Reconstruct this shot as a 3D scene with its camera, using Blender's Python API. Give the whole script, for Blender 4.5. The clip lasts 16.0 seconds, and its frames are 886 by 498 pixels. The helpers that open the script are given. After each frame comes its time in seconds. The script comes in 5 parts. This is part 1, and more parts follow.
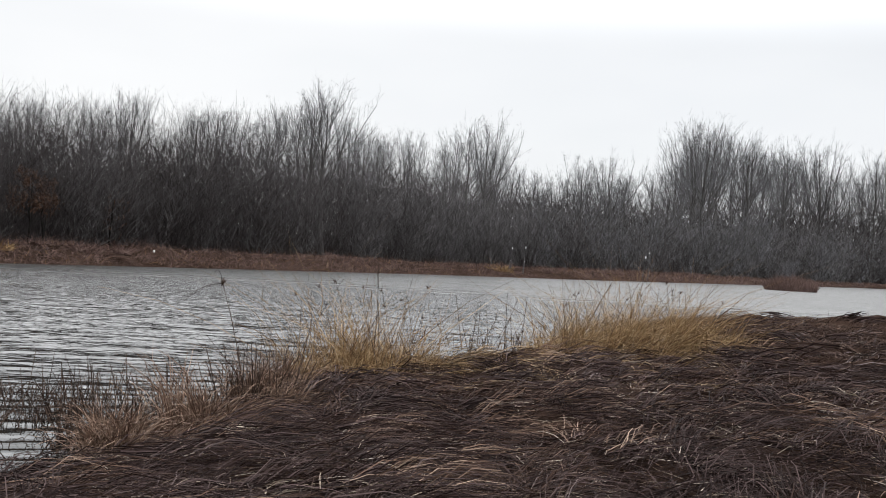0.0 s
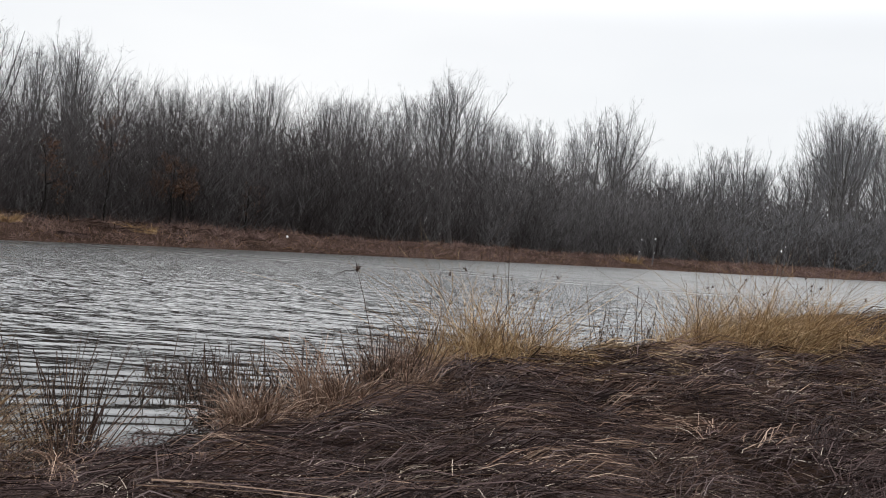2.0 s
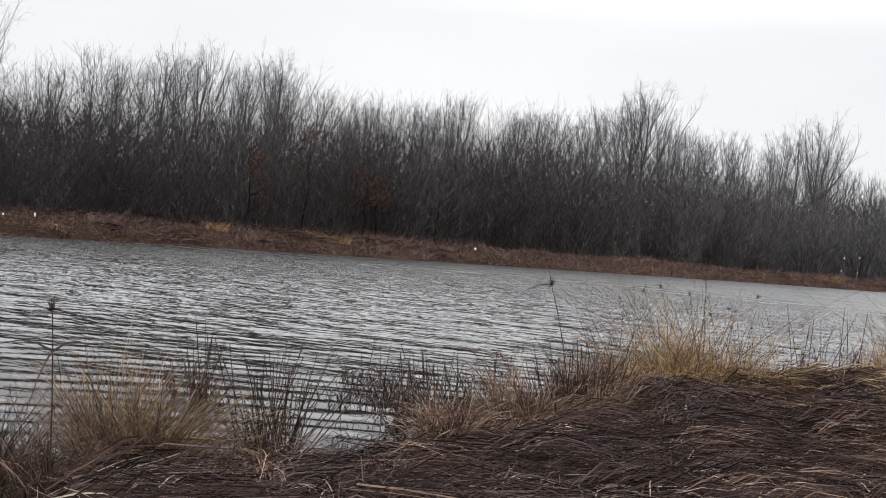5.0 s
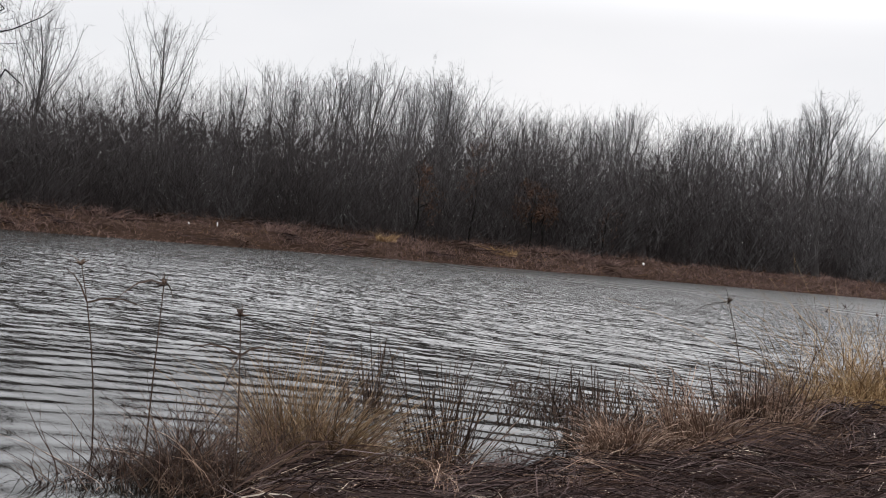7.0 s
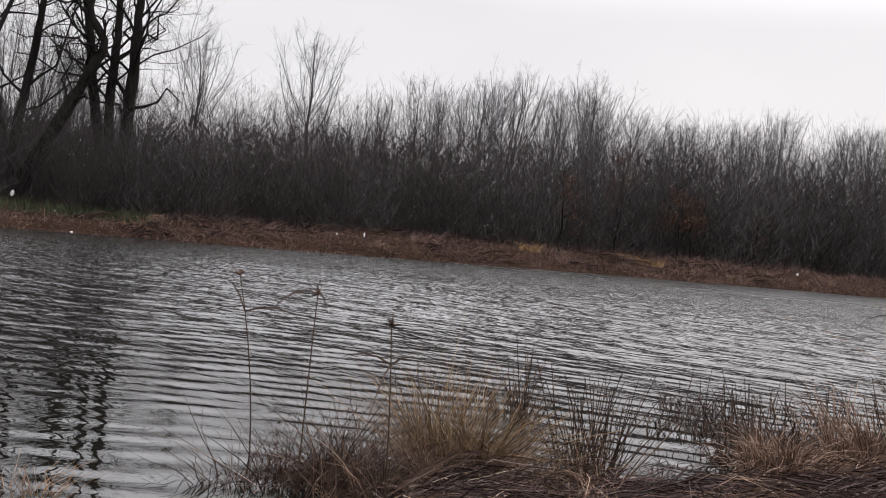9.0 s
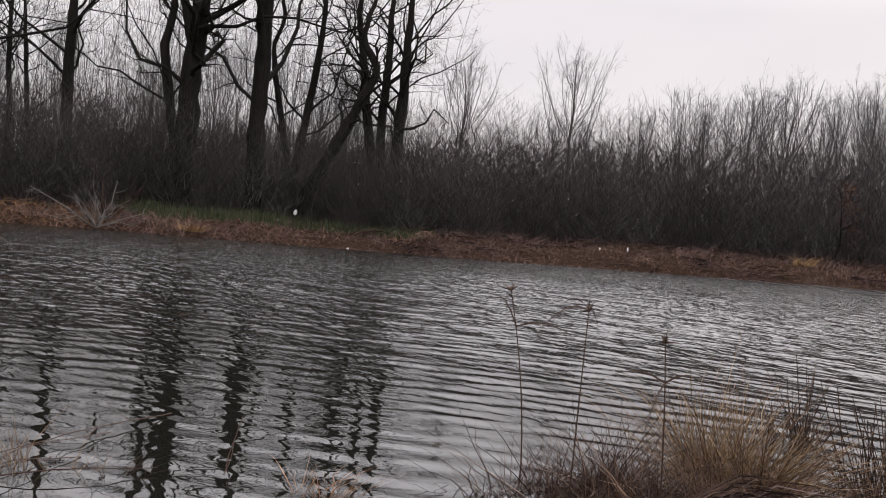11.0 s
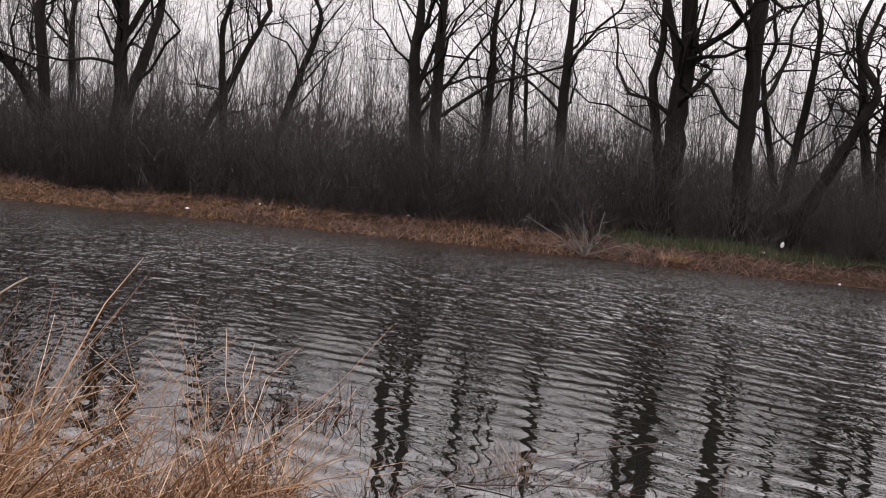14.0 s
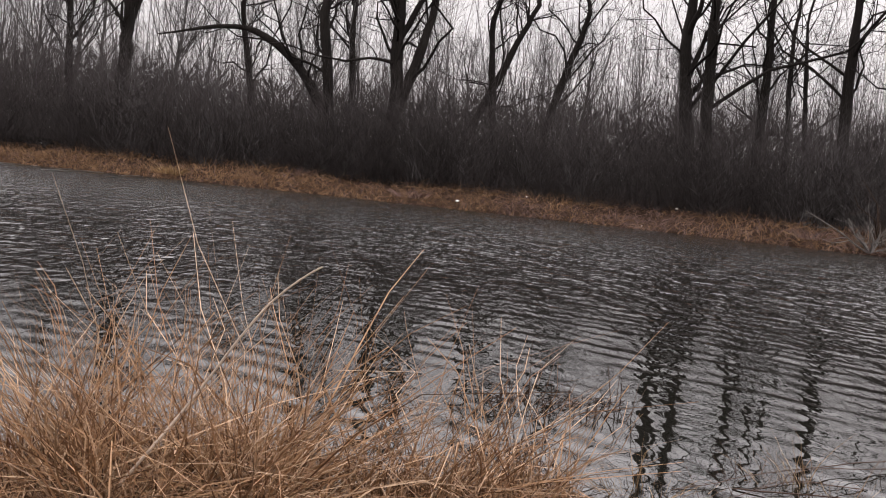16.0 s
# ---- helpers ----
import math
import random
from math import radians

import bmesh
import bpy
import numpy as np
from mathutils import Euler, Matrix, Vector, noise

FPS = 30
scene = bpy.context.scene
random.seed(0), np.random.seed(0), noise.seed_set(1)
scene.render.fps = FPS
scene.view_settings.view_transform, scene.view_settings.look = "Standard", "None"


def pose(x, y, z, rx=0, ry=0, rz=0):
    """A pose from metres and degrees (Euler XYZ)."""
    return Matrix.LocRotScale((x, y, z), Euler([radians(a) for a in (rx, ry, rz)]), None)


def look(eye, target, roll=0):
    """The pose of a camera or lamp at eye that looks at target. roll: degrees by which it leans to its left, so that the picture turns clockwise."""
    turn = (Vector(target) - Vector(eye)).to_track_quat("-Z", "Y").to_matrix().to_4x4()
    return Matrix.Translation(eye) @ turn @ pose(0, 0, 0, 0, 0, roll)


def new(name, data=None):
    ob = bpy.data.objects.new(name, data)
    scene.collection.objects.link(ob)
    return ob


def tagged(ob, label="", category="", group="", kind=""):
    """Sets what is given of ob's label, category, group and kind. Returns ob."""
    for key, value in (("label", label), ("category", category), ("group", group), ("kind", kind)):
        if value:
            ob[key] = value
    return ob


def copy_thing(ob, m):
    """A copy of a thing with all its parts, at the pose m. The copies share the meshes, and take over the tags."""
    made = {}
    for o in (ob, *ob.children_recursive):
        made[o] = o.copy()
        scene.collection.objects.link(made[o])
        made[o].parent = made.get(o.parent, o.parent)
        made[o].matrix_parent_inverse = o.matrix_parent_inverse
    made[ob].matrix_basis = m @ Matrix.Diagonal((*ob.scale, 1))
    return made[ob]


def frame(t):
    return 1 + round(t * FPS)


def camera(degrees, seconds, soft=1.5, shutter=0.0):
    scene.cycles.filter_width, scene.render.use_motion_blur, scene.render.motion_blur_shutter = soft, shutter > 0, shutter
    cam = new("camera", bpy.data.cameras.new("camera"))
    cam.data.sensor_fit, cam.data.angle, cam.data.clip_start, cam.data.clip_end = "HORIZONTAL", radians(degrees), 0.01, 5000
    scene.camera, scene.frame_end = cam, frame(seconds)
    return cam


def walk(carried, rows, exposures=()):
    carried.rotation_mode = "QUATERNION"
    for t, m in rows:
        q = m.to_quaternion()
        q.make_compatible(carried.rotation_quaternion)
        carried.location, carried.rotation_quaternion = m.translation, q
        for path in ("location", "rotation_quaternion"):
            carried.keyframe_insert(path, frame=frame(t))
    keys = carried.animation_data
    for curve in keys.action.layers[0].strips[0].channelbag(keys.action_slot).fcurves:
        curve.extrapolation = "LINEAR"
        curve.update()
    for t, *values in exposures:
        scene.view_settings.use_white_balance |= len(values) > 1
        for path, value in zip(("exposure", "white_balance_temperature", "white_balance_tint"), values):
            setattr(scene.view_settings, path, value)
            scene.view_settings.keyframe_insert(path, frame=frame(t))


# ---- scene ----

# ------------------------------------------------------------------ camera
cam = camera(46.5, 16.0, soft=1.0)
EYE = 1.7  # metres above the water
WALK = [  # seconds, x, y, yaw, pitch, roll
    (0.0, 0.000, 0.000, 0.00, 0.30, 3.54), (0.5, -0.014, 0.000, 1.85, 0.18, 3.67), (1.0, -0.026, -0.001, 3.59, 0.00, 3.91),
    (1.5, -0.037, -0.002, 5.04, -0.20, 4.12), (2.0, -0.051, -0.003, 6.96, -0.80, 4.48), (2.5, -0.061, -0.005, 8.41, -0.62, 4.78),
    (3.0, -0.071, -0.006, 9.73, -0.38, 4.94), (3.5, -0.083, -0.008, 11.33, -0.34, 5.16), (4.0, -0.096, -0.011, 13.23, -0.80, 5.14),
    (4.2, -0.102, -0.013, 14.05, -0.88, 5.13), (6.3, -0.163, -0.033, 23.40, -1.28, 5.80), (6.5, -0.169, -0.036, 24.51, -1.36, 5.82),
    (7.0, -0.179, -0.041, 26.48, -1.16, 6.09), (7.5, -0.182, -0.043, 27.27, -1.29, 5.68), (8.0, -0.190, -0.047, 29.13, -0.94, 5.95),
    (8.5, -0.197, -0.051, 30.88, -0.99, 5.91), (8.7, -0.201, -0.053, 32.23, -1.20, 5.91), (10.8, -0.246, -0.091, 47.49, -1.76, 5.19),
    (11.0, -0.250, -0.095, 48.90, -2.00, 5.19), (11.5, -0.259, -0.107, 52.95, -3.06, 4.92), (12.0, -0.269, -0.120, 57.20, -3.25, 4.28),
    (12.5, -0.276, -0.133, 60.95, -3.32, 4.66), (13.0, -0.283, -0.146, 64.85, -2.92, 4.94), (13.5, -0.290, -0.164, 69.83, -2.65, 4.78),
    (14.0, -0.296, -0.183, 75.17, -2.83, 5.66), (14.5, -0.299, -0.195, 78.39, -3.50, 6.16), (15.0, -0.301, -0.206, 81.15, -3.85, 5.89),
    (15.5, -0.303, -0.224, 86.05, -4.00, 5.84), (16.0, -0.303, -0.239, 89.70, -4.65, 5.51),
]


def aim(x, y, yaw, pitch, roll):
    a, p = radians(yaw), radians(pitch)
    way = Vector((-math.sin(a) * math.cos(p), math.cos(a) * math.cos(p), math.sin(p)))
    eye = Vector((x, y, EYE))
    return look(eye, eye + way, roll)


EXPOSURES = [(0.0, 0.03, 6400, 10), (3.0, 0.05, 6400, 10), (7.0, -0.04, 6450, 12), (11.0, -0.13, 6700, 18), (13.5, 0.07, 6800, 20), (16.0, 0.12, 6850, 19)]
walk(cam, [(t, aim(*row)) for t, *row in WALK], EXPOSURES)

# ------------------------------------------------------------------ sky and sun: a bright overcast winter day
world = bpy.data.worlds.new("overcast_sky")
scene.world = world
world.use_nodes = True
wn, wl = world.node_tree.nodes, world.node_tree.links
wn.clear()
w_out, w_bg = wn.new("ShaderNodeOutputWorld"), wn.new("ShaderNodeBackground")
w_sky = wn.new("ShaderNodeTexSky")
w_sky.sky_type, w_sky.sun_disc = "NISHITA", False
w_sky.sun_elevation, w_sky.sun_rotation = radians(32), radians(-20)
w_co, w_map = wn.new("ShaderNodeTexCoord"), wn.new("ShaderNodeMapping")
w_map.inputs["Scale"].default_value = (1.6, 1.6, 5.0)
w_noise = wn.new("ShaderNodeTexNoise")
w_noise.inputs["Scale"].default_value, w_noise.inputs["Detail"].default_value = 1.3, 4.0
w_ramp = wn.new("ShaderNodeValToRGB")
w_ramp.color_ramp.elements[0].position, w_ramp.color_ramp.elements[0].color = 0.3, (8.45, 8.6, 8.75, 1)
w_ramp.color_ramp.elements[1].position, w_ramp.color_ramp.elements[1].color = 0.68, (9.35, 9.4, 9.45, 1)
w_mix = wn.new("ShaderNodeMixRGB")
w_mix.inputs[0].default_value = 0.94
wl.new(w_co.outputs["Generated"], w_map.inputs["Vector"])
wl.new(w_map.outputs["Vector"], w_noise.inputs["Vector"])
wl.new(w_noise.outputs["Fac"], w_ramp.inputs["Fac"])
wl.new(w_sky.outputs["Color"], w_mix.inputs[1])
wl.new(w_ramp.outputs["Color"], w_mix.inputs[2])
w_sep, w_up, w_mul = wn.new("ShaderNodeSeparateXYZ"), wn.new("ShaderNodeMapRange"), wn.new("ShaderNodeMixRGB")
w_up.inputs["From Min"].default_value, w_up.inputs["From Max"].default_value = 0.2, 0.36
w_up.inputs["To Min"].default_value, w_up.inputs["To Max"].default_value = 1.0, 2.7
w_up.interpolation_type = "SMOOTHSTEP"
w_mul.blend_type = "MULTIPLY"
w_mul.inputs[0].default_value = 1.0
wl.new(w_co.outputs["Generated"], w_sep.inputs[0])
wl.new(w_sep.outputs["Z"], w_up.inputs["Value"])
wl.new(w_mix.outputs["Color"], w_mul.inputs[1])
wl.new(w_up.outputs["Result"], w_mul.inputs[2])
wl.new(w_mul.outputs["Color"], w_bg.inputs["Color"])
wl.new(w_bg.outputs["Background"], w_out.inputs["Surface"])
w_bg.inputs["Strength"].default_value = 0.1

sun_data = bpy.data.lights.new("sun", "SUN")
sun_data.energy, sun_data.angle, sun_data.color = 0.5, radians(25), (1.0, 0.97, 0.92)
sun = new("sun", sun_data)
sun.matrix_world = look((20, 60, 50), (0, 0, 0))


# ------------------------------------------------------------------ materials
def material(name, stops, rough=0.85, gloss=0.25, scale=8.0, dark=0.65, bump=0.0, stretch=(1, 1, 1), spread=0.25, island=True):
    """A rough natural surface: a ramp of colours picked piece by piece, darkened and stained by noise at two scales."""
    m = bpy.data.materials.new(name)
    m.use_nodes = True
    n, l = m.node_tree.nodes, m.node_tree.links
    b = n["Principled BSDF"]
    b.inputs["Roughness"].default_value = rough
    b.inputs["Specular IOR Level"].default_value = gloss
    ramp = n.new("ShaderNodeValToRGB")
    while len(ramp.color_ramp.elements) < len(stops):
        ramp.color_ramp.elements.new(0.5)
    for k, (e, c) in enumerate(zip(ramp.color_ramp.elements, stops)):
        e.position, e.color = k / (len(stops) - 1), (*c, 1)
    co, mp = n.new("ShaderNodeTexCoord"), n.new("ShaderNodeMapping")
    mp.inputs["Scale"].default_value = stretch
    l.new(co.outputs["Object"], mp.inputs["Vector"])
    fine, wide = n.new("ShaderNodeTexNoise"), n.new("ShaderNodeTexNoise")
    fine.inputs["Scale"].default_value, fine.inputs["Detail"].default_value = scale, 5.0
    wide.inputs["Scale"].default_value, wide.inputs["Detail"].default_value = scale / 12, 3.0
    l.new(mp.outputs["Vector"], fine.inputs["Vector"])
    l.new(mp.outputs["Vector"], wide.inputs["Vector"])
    if island:
        geo = n.new("ShaderNodeNewGeometry")
        add = n.new("ShaderNodeMath")
        add.operation = "MULTIPLY_ADD"
        add.inputs[1].default_value = 1.0 - spread
        l.new(geo.outputs["Random Per Island"], add.inputs[0])
        sub = n.new("ShaderNodeMath")
        sub.operation = "MULTIPLY"
        sub.inputs[1].default_value = spread
        l.new(wide.outputs["Fac"], sub.inputs[0])
        l.new(sub.outputs[0], add.inputs[2])
        l.new(add.outputs[0], ramp.inputs["Fac"])
    else:
        l.new(wide.outputs["Fac"], ramp.inputs["Fac"])
    mul = n.new("ShaderNodeMixRGB")
    mul.blend_type = "MULTIPLY"
    mul.inputs[0].default_value = 1.0
    grey = n.new("ShaderNodeMapRange")
    grey.inputs["From Min"].default_value, grey.inputs["From Max"].default_value = 0.3, 0.7
    grey.inputs["To Min"].default_value, grey.inputs["To Max"].default_value = dark, 1.15
    l.new(fine.outputs["Fac"], grey.inputs["Value"])
    l.new(ramp.outputs["Color"], mul.inputs[1])
    l.new(grey.outputs["Result"], mul.inputs[2])
    l.new(mul.outputs["Color"], b.inputs["Base Color"])
    if bump:
        bp = n.new("ShaderNodeBump")
        bp.inputs["Strength"].default_value, bp.inputs["Distance"].default_value = 1.0, bump
        l.new(fine.outputs["Fac"], bp.inputs["Height"])
        l.new(bp.outputs["Normal"], b.inputs["Normal"])
    return m


# the darkest stops put shade among the blades into their colour
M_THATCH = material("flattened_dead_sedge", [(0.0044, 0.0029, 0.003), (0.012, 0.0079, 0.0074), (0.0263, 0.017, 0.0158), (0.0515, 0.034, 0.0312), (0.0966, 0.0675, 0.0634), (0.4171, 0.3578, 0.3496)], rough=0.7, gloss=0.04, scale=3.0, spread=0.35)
M_STRAW = material("bleached_sedge_straw", [(0.184, 0.1349, 0.0994), (0.345, 0.2639, 0.1987), (0.598, 0.5161, 0.4347)], rough=0.55, gloss=0.3, scale=5.0)
M_RUST = material("russet_dead_sedge", [(0.0134, 0.0081, 0.0068), (0.0378, 0.0229, 0.0181), (0.069, 0.0432, 0.0335), (0.1391, 0.096, 0.0763)], rough=0.75, gloss=0.03, scale=3.0)
M_TUSSOCK = material("olive_and_straw_tussock_grass", [(0.02, 0.0115, 0.006), (0.065, 0.038, 0.019), (0.14, 0.086, 0.043), (0.25, 0.165, 0.09), (0.48, 0.36, 0.23)], rough=0.55, gloss=0.15, scale=5.0)
M_TAN = material("tan_dry_grass", [(0.085, 0.047, 0.023), (0.18, 0.107, 0.05), (0.28, 0.18, 0.088), (0.45, 0.335, 0.2)], rough=0.7, gloss=0.1, scale=5.0)
M_GOLD = material("golden_dry_grass", [(0.0656, 0.0302, 0.014), (0.1917, 0.0967, 0.0449), (0.3228, 0.1893, 0.1011), (0.5851, 0.4368, 0.3089)], rough=0.6, gloss=0.25, scale=5.0)
M_FEATHER = material("feathery_pinkish_grass", [(0.12, 0.082, 0.066), (0.22, 0.16, 0.135), (0.42, 0.34, 0.30)], rough=0.7, gloss=0.1, scale=5.0)
M_COMBED = material("pale_brown_combed_sedge", [(0.0447, 0.0246, 0.017), (0.1063, 0.0636, 0.0444), (0.1901, 0.1228, 0.0877), (0.4026, 0.2905, 0.2168)], rough=0.65, gloss=0.08, scale=5.0)
M_PURPLE = material("dull_purple_brown_grass", [(0.0102, 0.0061, 0.0051), (0.0263, 0.0157, 0.0126), (0.0467, 0.0281, 0.0217), (0.0706, 0.0442, 0.0331), (0.36, 0.26, 0.195)], rough=0.65, gloss=0.08, scale=5.0)
M_REED = material("dark_dead_reed", [(0.019, 0.0121, 0.0094), (0.0421, 0.0268, 0.02), (0.0895, 0.0601, 0.0442)], rough=0.7, gloss=0.1, scale=9.0)
M_BANK = material("rusty_bank_grass", [(0.0661, 0.042, 0.0368), (0.1197, 0.0768, 0.0666), (0.1767, 0.1164, 0.1005), (0.2736, 0.198, 0.1728)], gloss=0.05, scale=4.0, spread=0.5)
M_BANKGOLD = material("golden_bank_grass", [(0.0952, 0.0538, 0.028), (0.168, 0.0974, 0.0526), (0.2408, 0.1456, 0.0818), (0.336, 0.224, 0.1344)], gloss=0.05, scale=4.0, spread=0.5)
M_GREEN = material("winter_green_grass", [(0.026, 0.034, 0.016), (0.042, 0.054, 0.024), (0.075, 0.078, 0.04)], scale=2.0)
M_SOIL = material("damp_brown_soil", [(0.0175, 0.0108, 0.0083), (0.031, 0.0195, 0.0146), (0.0485, 0.031, 0.0228)], rough=1.0, gloss=0.0, scale=2.5, bump=0.03, island=False)
M_BARK = material("dark_furrowed_bark", [(0.009, 0.0075, 0.007), (0.016, 0.0138, 0.0125), (0.03, 0.0258, 0.0235)], gloss=0.05, scale=14.0, bump=0.05, stretch=(1, 1, 0.18), island=False)
M_POPLAR = material("grey_poplar_bark", [(0.0364, 0.0325, 0.0312), (0.0546, 0.0494, 0.0468), (0.0806, 0.0741, 0.0702)], scale=16.0, bump=0.01, stretch=(1, 1, 0.3))
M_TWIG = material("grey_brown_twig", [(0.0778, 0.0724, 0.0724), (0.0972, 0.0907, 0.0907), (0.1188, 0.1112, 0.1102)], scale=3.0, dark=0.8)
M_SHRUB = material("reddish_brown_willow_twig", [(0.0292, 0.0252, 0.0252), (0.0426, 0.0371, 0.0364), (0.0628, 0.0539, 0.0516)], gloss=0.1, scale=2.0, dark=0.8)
# twig colour paled and blued to carry distance haze
M_HAZETWIG = material("haze_paled_twig", [(0.10, 0.10, 0.104), (0.13, 0.13, 0.134), (0.16, 0.158, 0.16)], scale=3.0, dark=0.8)
M_LEAF = material("withered_russet_leaf", [(0.0513, 0.027, 0.0172), (0.0855, 0.045, 0.0276), (0.114, 0.066, 0.0448)], scale=4.0)
M_PALE = material("bleached_dead_wood", [(0.05, 0.045, 0.041), (0.11, 0.101, 0.094), (0.27, 0.252, 0.236)], scale=12.0, bump=0.004)
M_WHITE = material("white_plastic_film", [(0.72, 0.73, 0.74), (0.84, 0.84, 0.84)], rough=0.45, scale=6.0, dark=0.85)


def water_material():
    """Dark water whose surface tilts with three sizes of wind ripples, calmer in the lee of the near shore."""
    m = bpy.data.materials.new("rippled_lake_water")
    m.use_nodes = True
    n, l = m.node_tree.nodes, m.node_tree.links
    b = n["Principled BSDF"]
    b.inputs["Base Color"].default_value = (0.008, 0.0078, 0.0065, 1)
    b.inputs["Roughness"].default_value, b.inputs["IOR"].default_value = 0.03, 1.36
    geo = n.new("ShaderNodeNewGeometry")

    def calc(op, a, c, d=None):
        k = n.new("ShaderNodeMath")
        k.operation = op
        for j, v in enumerate((a, c, d)):
            if v is None:
                continue
            if isinstance(v, (int, float)):
                k.inputs[j].default_value = v
            else:
                l.new(v, k.inputs[j])
        return k.outputs[0]

    def ripple(shift, turn, scale, detail):
        mv, mp, tx = n.new("ShaderNodeVectorMath"), n.new("ShaderNodeMapping"), n.new("ShaderNodeTexNoise")
        mv.operation = "ADD"
        mv.inputs[1].default_value = shift
        mp.inputs["Rotation"].default_value = (0, 0, radians(turn))
        mp.inputs["Scale"].default_value = scale
        tx.noise_dimensions = "2D"
        tx.inputs["Scale"].default_value, tx.inputs["Detail"].default_value = 1.0, detail
        l.new(geo.outputs["Position"], mv.inputs[0])
        l.new(mv.outputs["Vector"], mp.inputs["Vector"])
        l.new(mp.outputs["Vector"], tx.inputs["Vector"])
        return tx.outputs["Fac"]

    def relief(shift):
        h = calc("MULTIPLY", ripple(shift, -30, (0.40, 1.3, 1), 1.0), LONG)
        h = calc("MULTIPLY_ADD", ripple(shift, -52, (1.0, 2.9, 1), 1.0), MIDDLE, h)
        return calc("MULTIPLY_ADD", ripple(shift, -40, (4.0, 9.0, 1), 1.0), SHORT, h)

    LONG, MIDDLE, SHORT, EPS = 0.005, 0.011, 0.0055, 0.01
    h0, hx, hy = relief((0, 0, 0)), relief((EPS, 0, 0)), relief((0, EPS, 0))
    far = n.new("ShaderNodeVectorMath")
    far.operation = "LENGTH"
    l.new(geo.outputs["Position"], far.inputs[0])
    gust = n.new("ShaderNodeMapRange")
    gust.inputs["From Min"].default_value, gust.inputs["From Max"].default_value = 8.0, 42.0
    gust.inputs["To Min"].default_value, gust.inputs["To Max"].default_value = 0.12, 11.0
    l.new(far.outputs["Value"], gust.inputs["Value"])
    chop = n.new("ShaderNodeMapRange")
    chop.inputs["From Min"].default_value, chop.inputs["From Max"].default_value = 12.0, 60.0
    chop.inputs["To Min"].default_value, chop.inputs["To Max"].default_value = 0.02, 0.36
    l.new(far.outputs["Value"], chop.inputs["Value"])
    patch = n.new("ShaderNodeMapRange")
    patch.inputs["From Min"].default_value, patch.inputs["From Max"].default_value = 0.35, 0.65
    patch.inputs["To Min"].default_value, patch.inputs["To Max"].default_value = 0.85, 1.12
    l.new(ripple((0, 0, 0), 20, (0.05, 0.12, 1), 2.0), patch.inputs["Value"])
    k = calc("MULTIPLY", gust.outputs["Result"], patch.outputs["Result"])
    streak = n.new("ShaderNodeMapRange")
    streak.inputs["From Min"].default_value, streak.inputs["From Max"].default_value = 0.3, 0.7
    streak.inputs["To Min"].default_value, streak.inputs["To Max"].default_value = 0.85, 1.12
    l.new(ripple((3, 5, 0), -30, (0.25, 1.1, 1), 3.0), streak.inputs["Value"])
    l.new(calc("MULTIPLY", chop.outputs["Result"], streak.outputs["Result"]), b.inputs["Roughness"])
    k = calc("DIVIDE", k, EPS)
    sx = calc("MULTIPLY", calc("SUBTRACT", h0, hx), k)
    sy = calc("MULTIPLY", calc("SUBTRACT", h0, hy), k)
    vec, nrm = n.new("ShaderNodeCombineXYZ"), n.new("ShaderNodeVectorMath")
    vec.inputs[2].default_value = 0.0
    tilt = n.new("ShaderNodeVectorMath")
    tilt.operation = "ADD"
    nrm.operation = "NORMALIZE"
    l.new(sx, vec.inputs[0])
    l.new(sy, vec.inputs[1])
    l.new(vec.outputs[0], tilt.inputs[0])
    l.new(geo.outputs["Normal"], tilt.inputs[1])
    l.new(tilt.outputs["Vector"], nrm.inputs[0])
    l.new(nrm.outputs["Vector"], b.inputs["Normal"])
    return m


M_WATER = water_material()


# ------------------------------------------------------------------ builders
def mesh(name, pieces, mats):
    """One mesh from pieces (verts n x 3, faces m x 3 or m x 4, material slot)."""
    verts = np.concatenate([p[0] for p in pieces]).astype(np.float32)
    loops, sizes, slots, base = [], [], [], 0
    for v, f, slot in pieces:
        loops.append((f + base).ravel())
        sizes.append(np.full(len(f), f.shape[1]))
        slots.append(np.full(len(f), slot))
        base += len(v)
    loops, sizes, slots = np.concatenate(loops), np.concatenate(sizes), np.concatenate(slots)
    me = bpy.data.meshes.new(name)
    me.vertices.add(len(verts))
    me.vertices.foreach_set("co", verts.ravel())
    me.loops.add(len(loops))
    me.loops.foreach_set("vertex_index", loops.astype(np.int32))
    me.polygons.add(len(sizes))
    me.polygons.foreach_set("loop_start", np.concatenate([[0], np.cumsum(sizes)[:-1]]).astype(np.int32))
    me.polygons.foreach_set("loop_total", sizes.astype(np.int32))
    me.polygons.foreach_set("material_index", slots.astype(np.int32))
    me.polygons.foreach_set("use_smooth", np.ones(len(sizes), dtype=bool))
    for m in mats:
        me.materials.append(m)
    me.update(calc_edges=True)
    return me


def part(name, pieces, mats, parent=None, label=""):
    ob = new(name, mesh(name, pieces, mats))
    ob.parent = parent
    return tagged(ob, label)


def unit(v):
    return v / (np.linalg.norm(v, axis=-1, keepdims=True) + 1e-9)


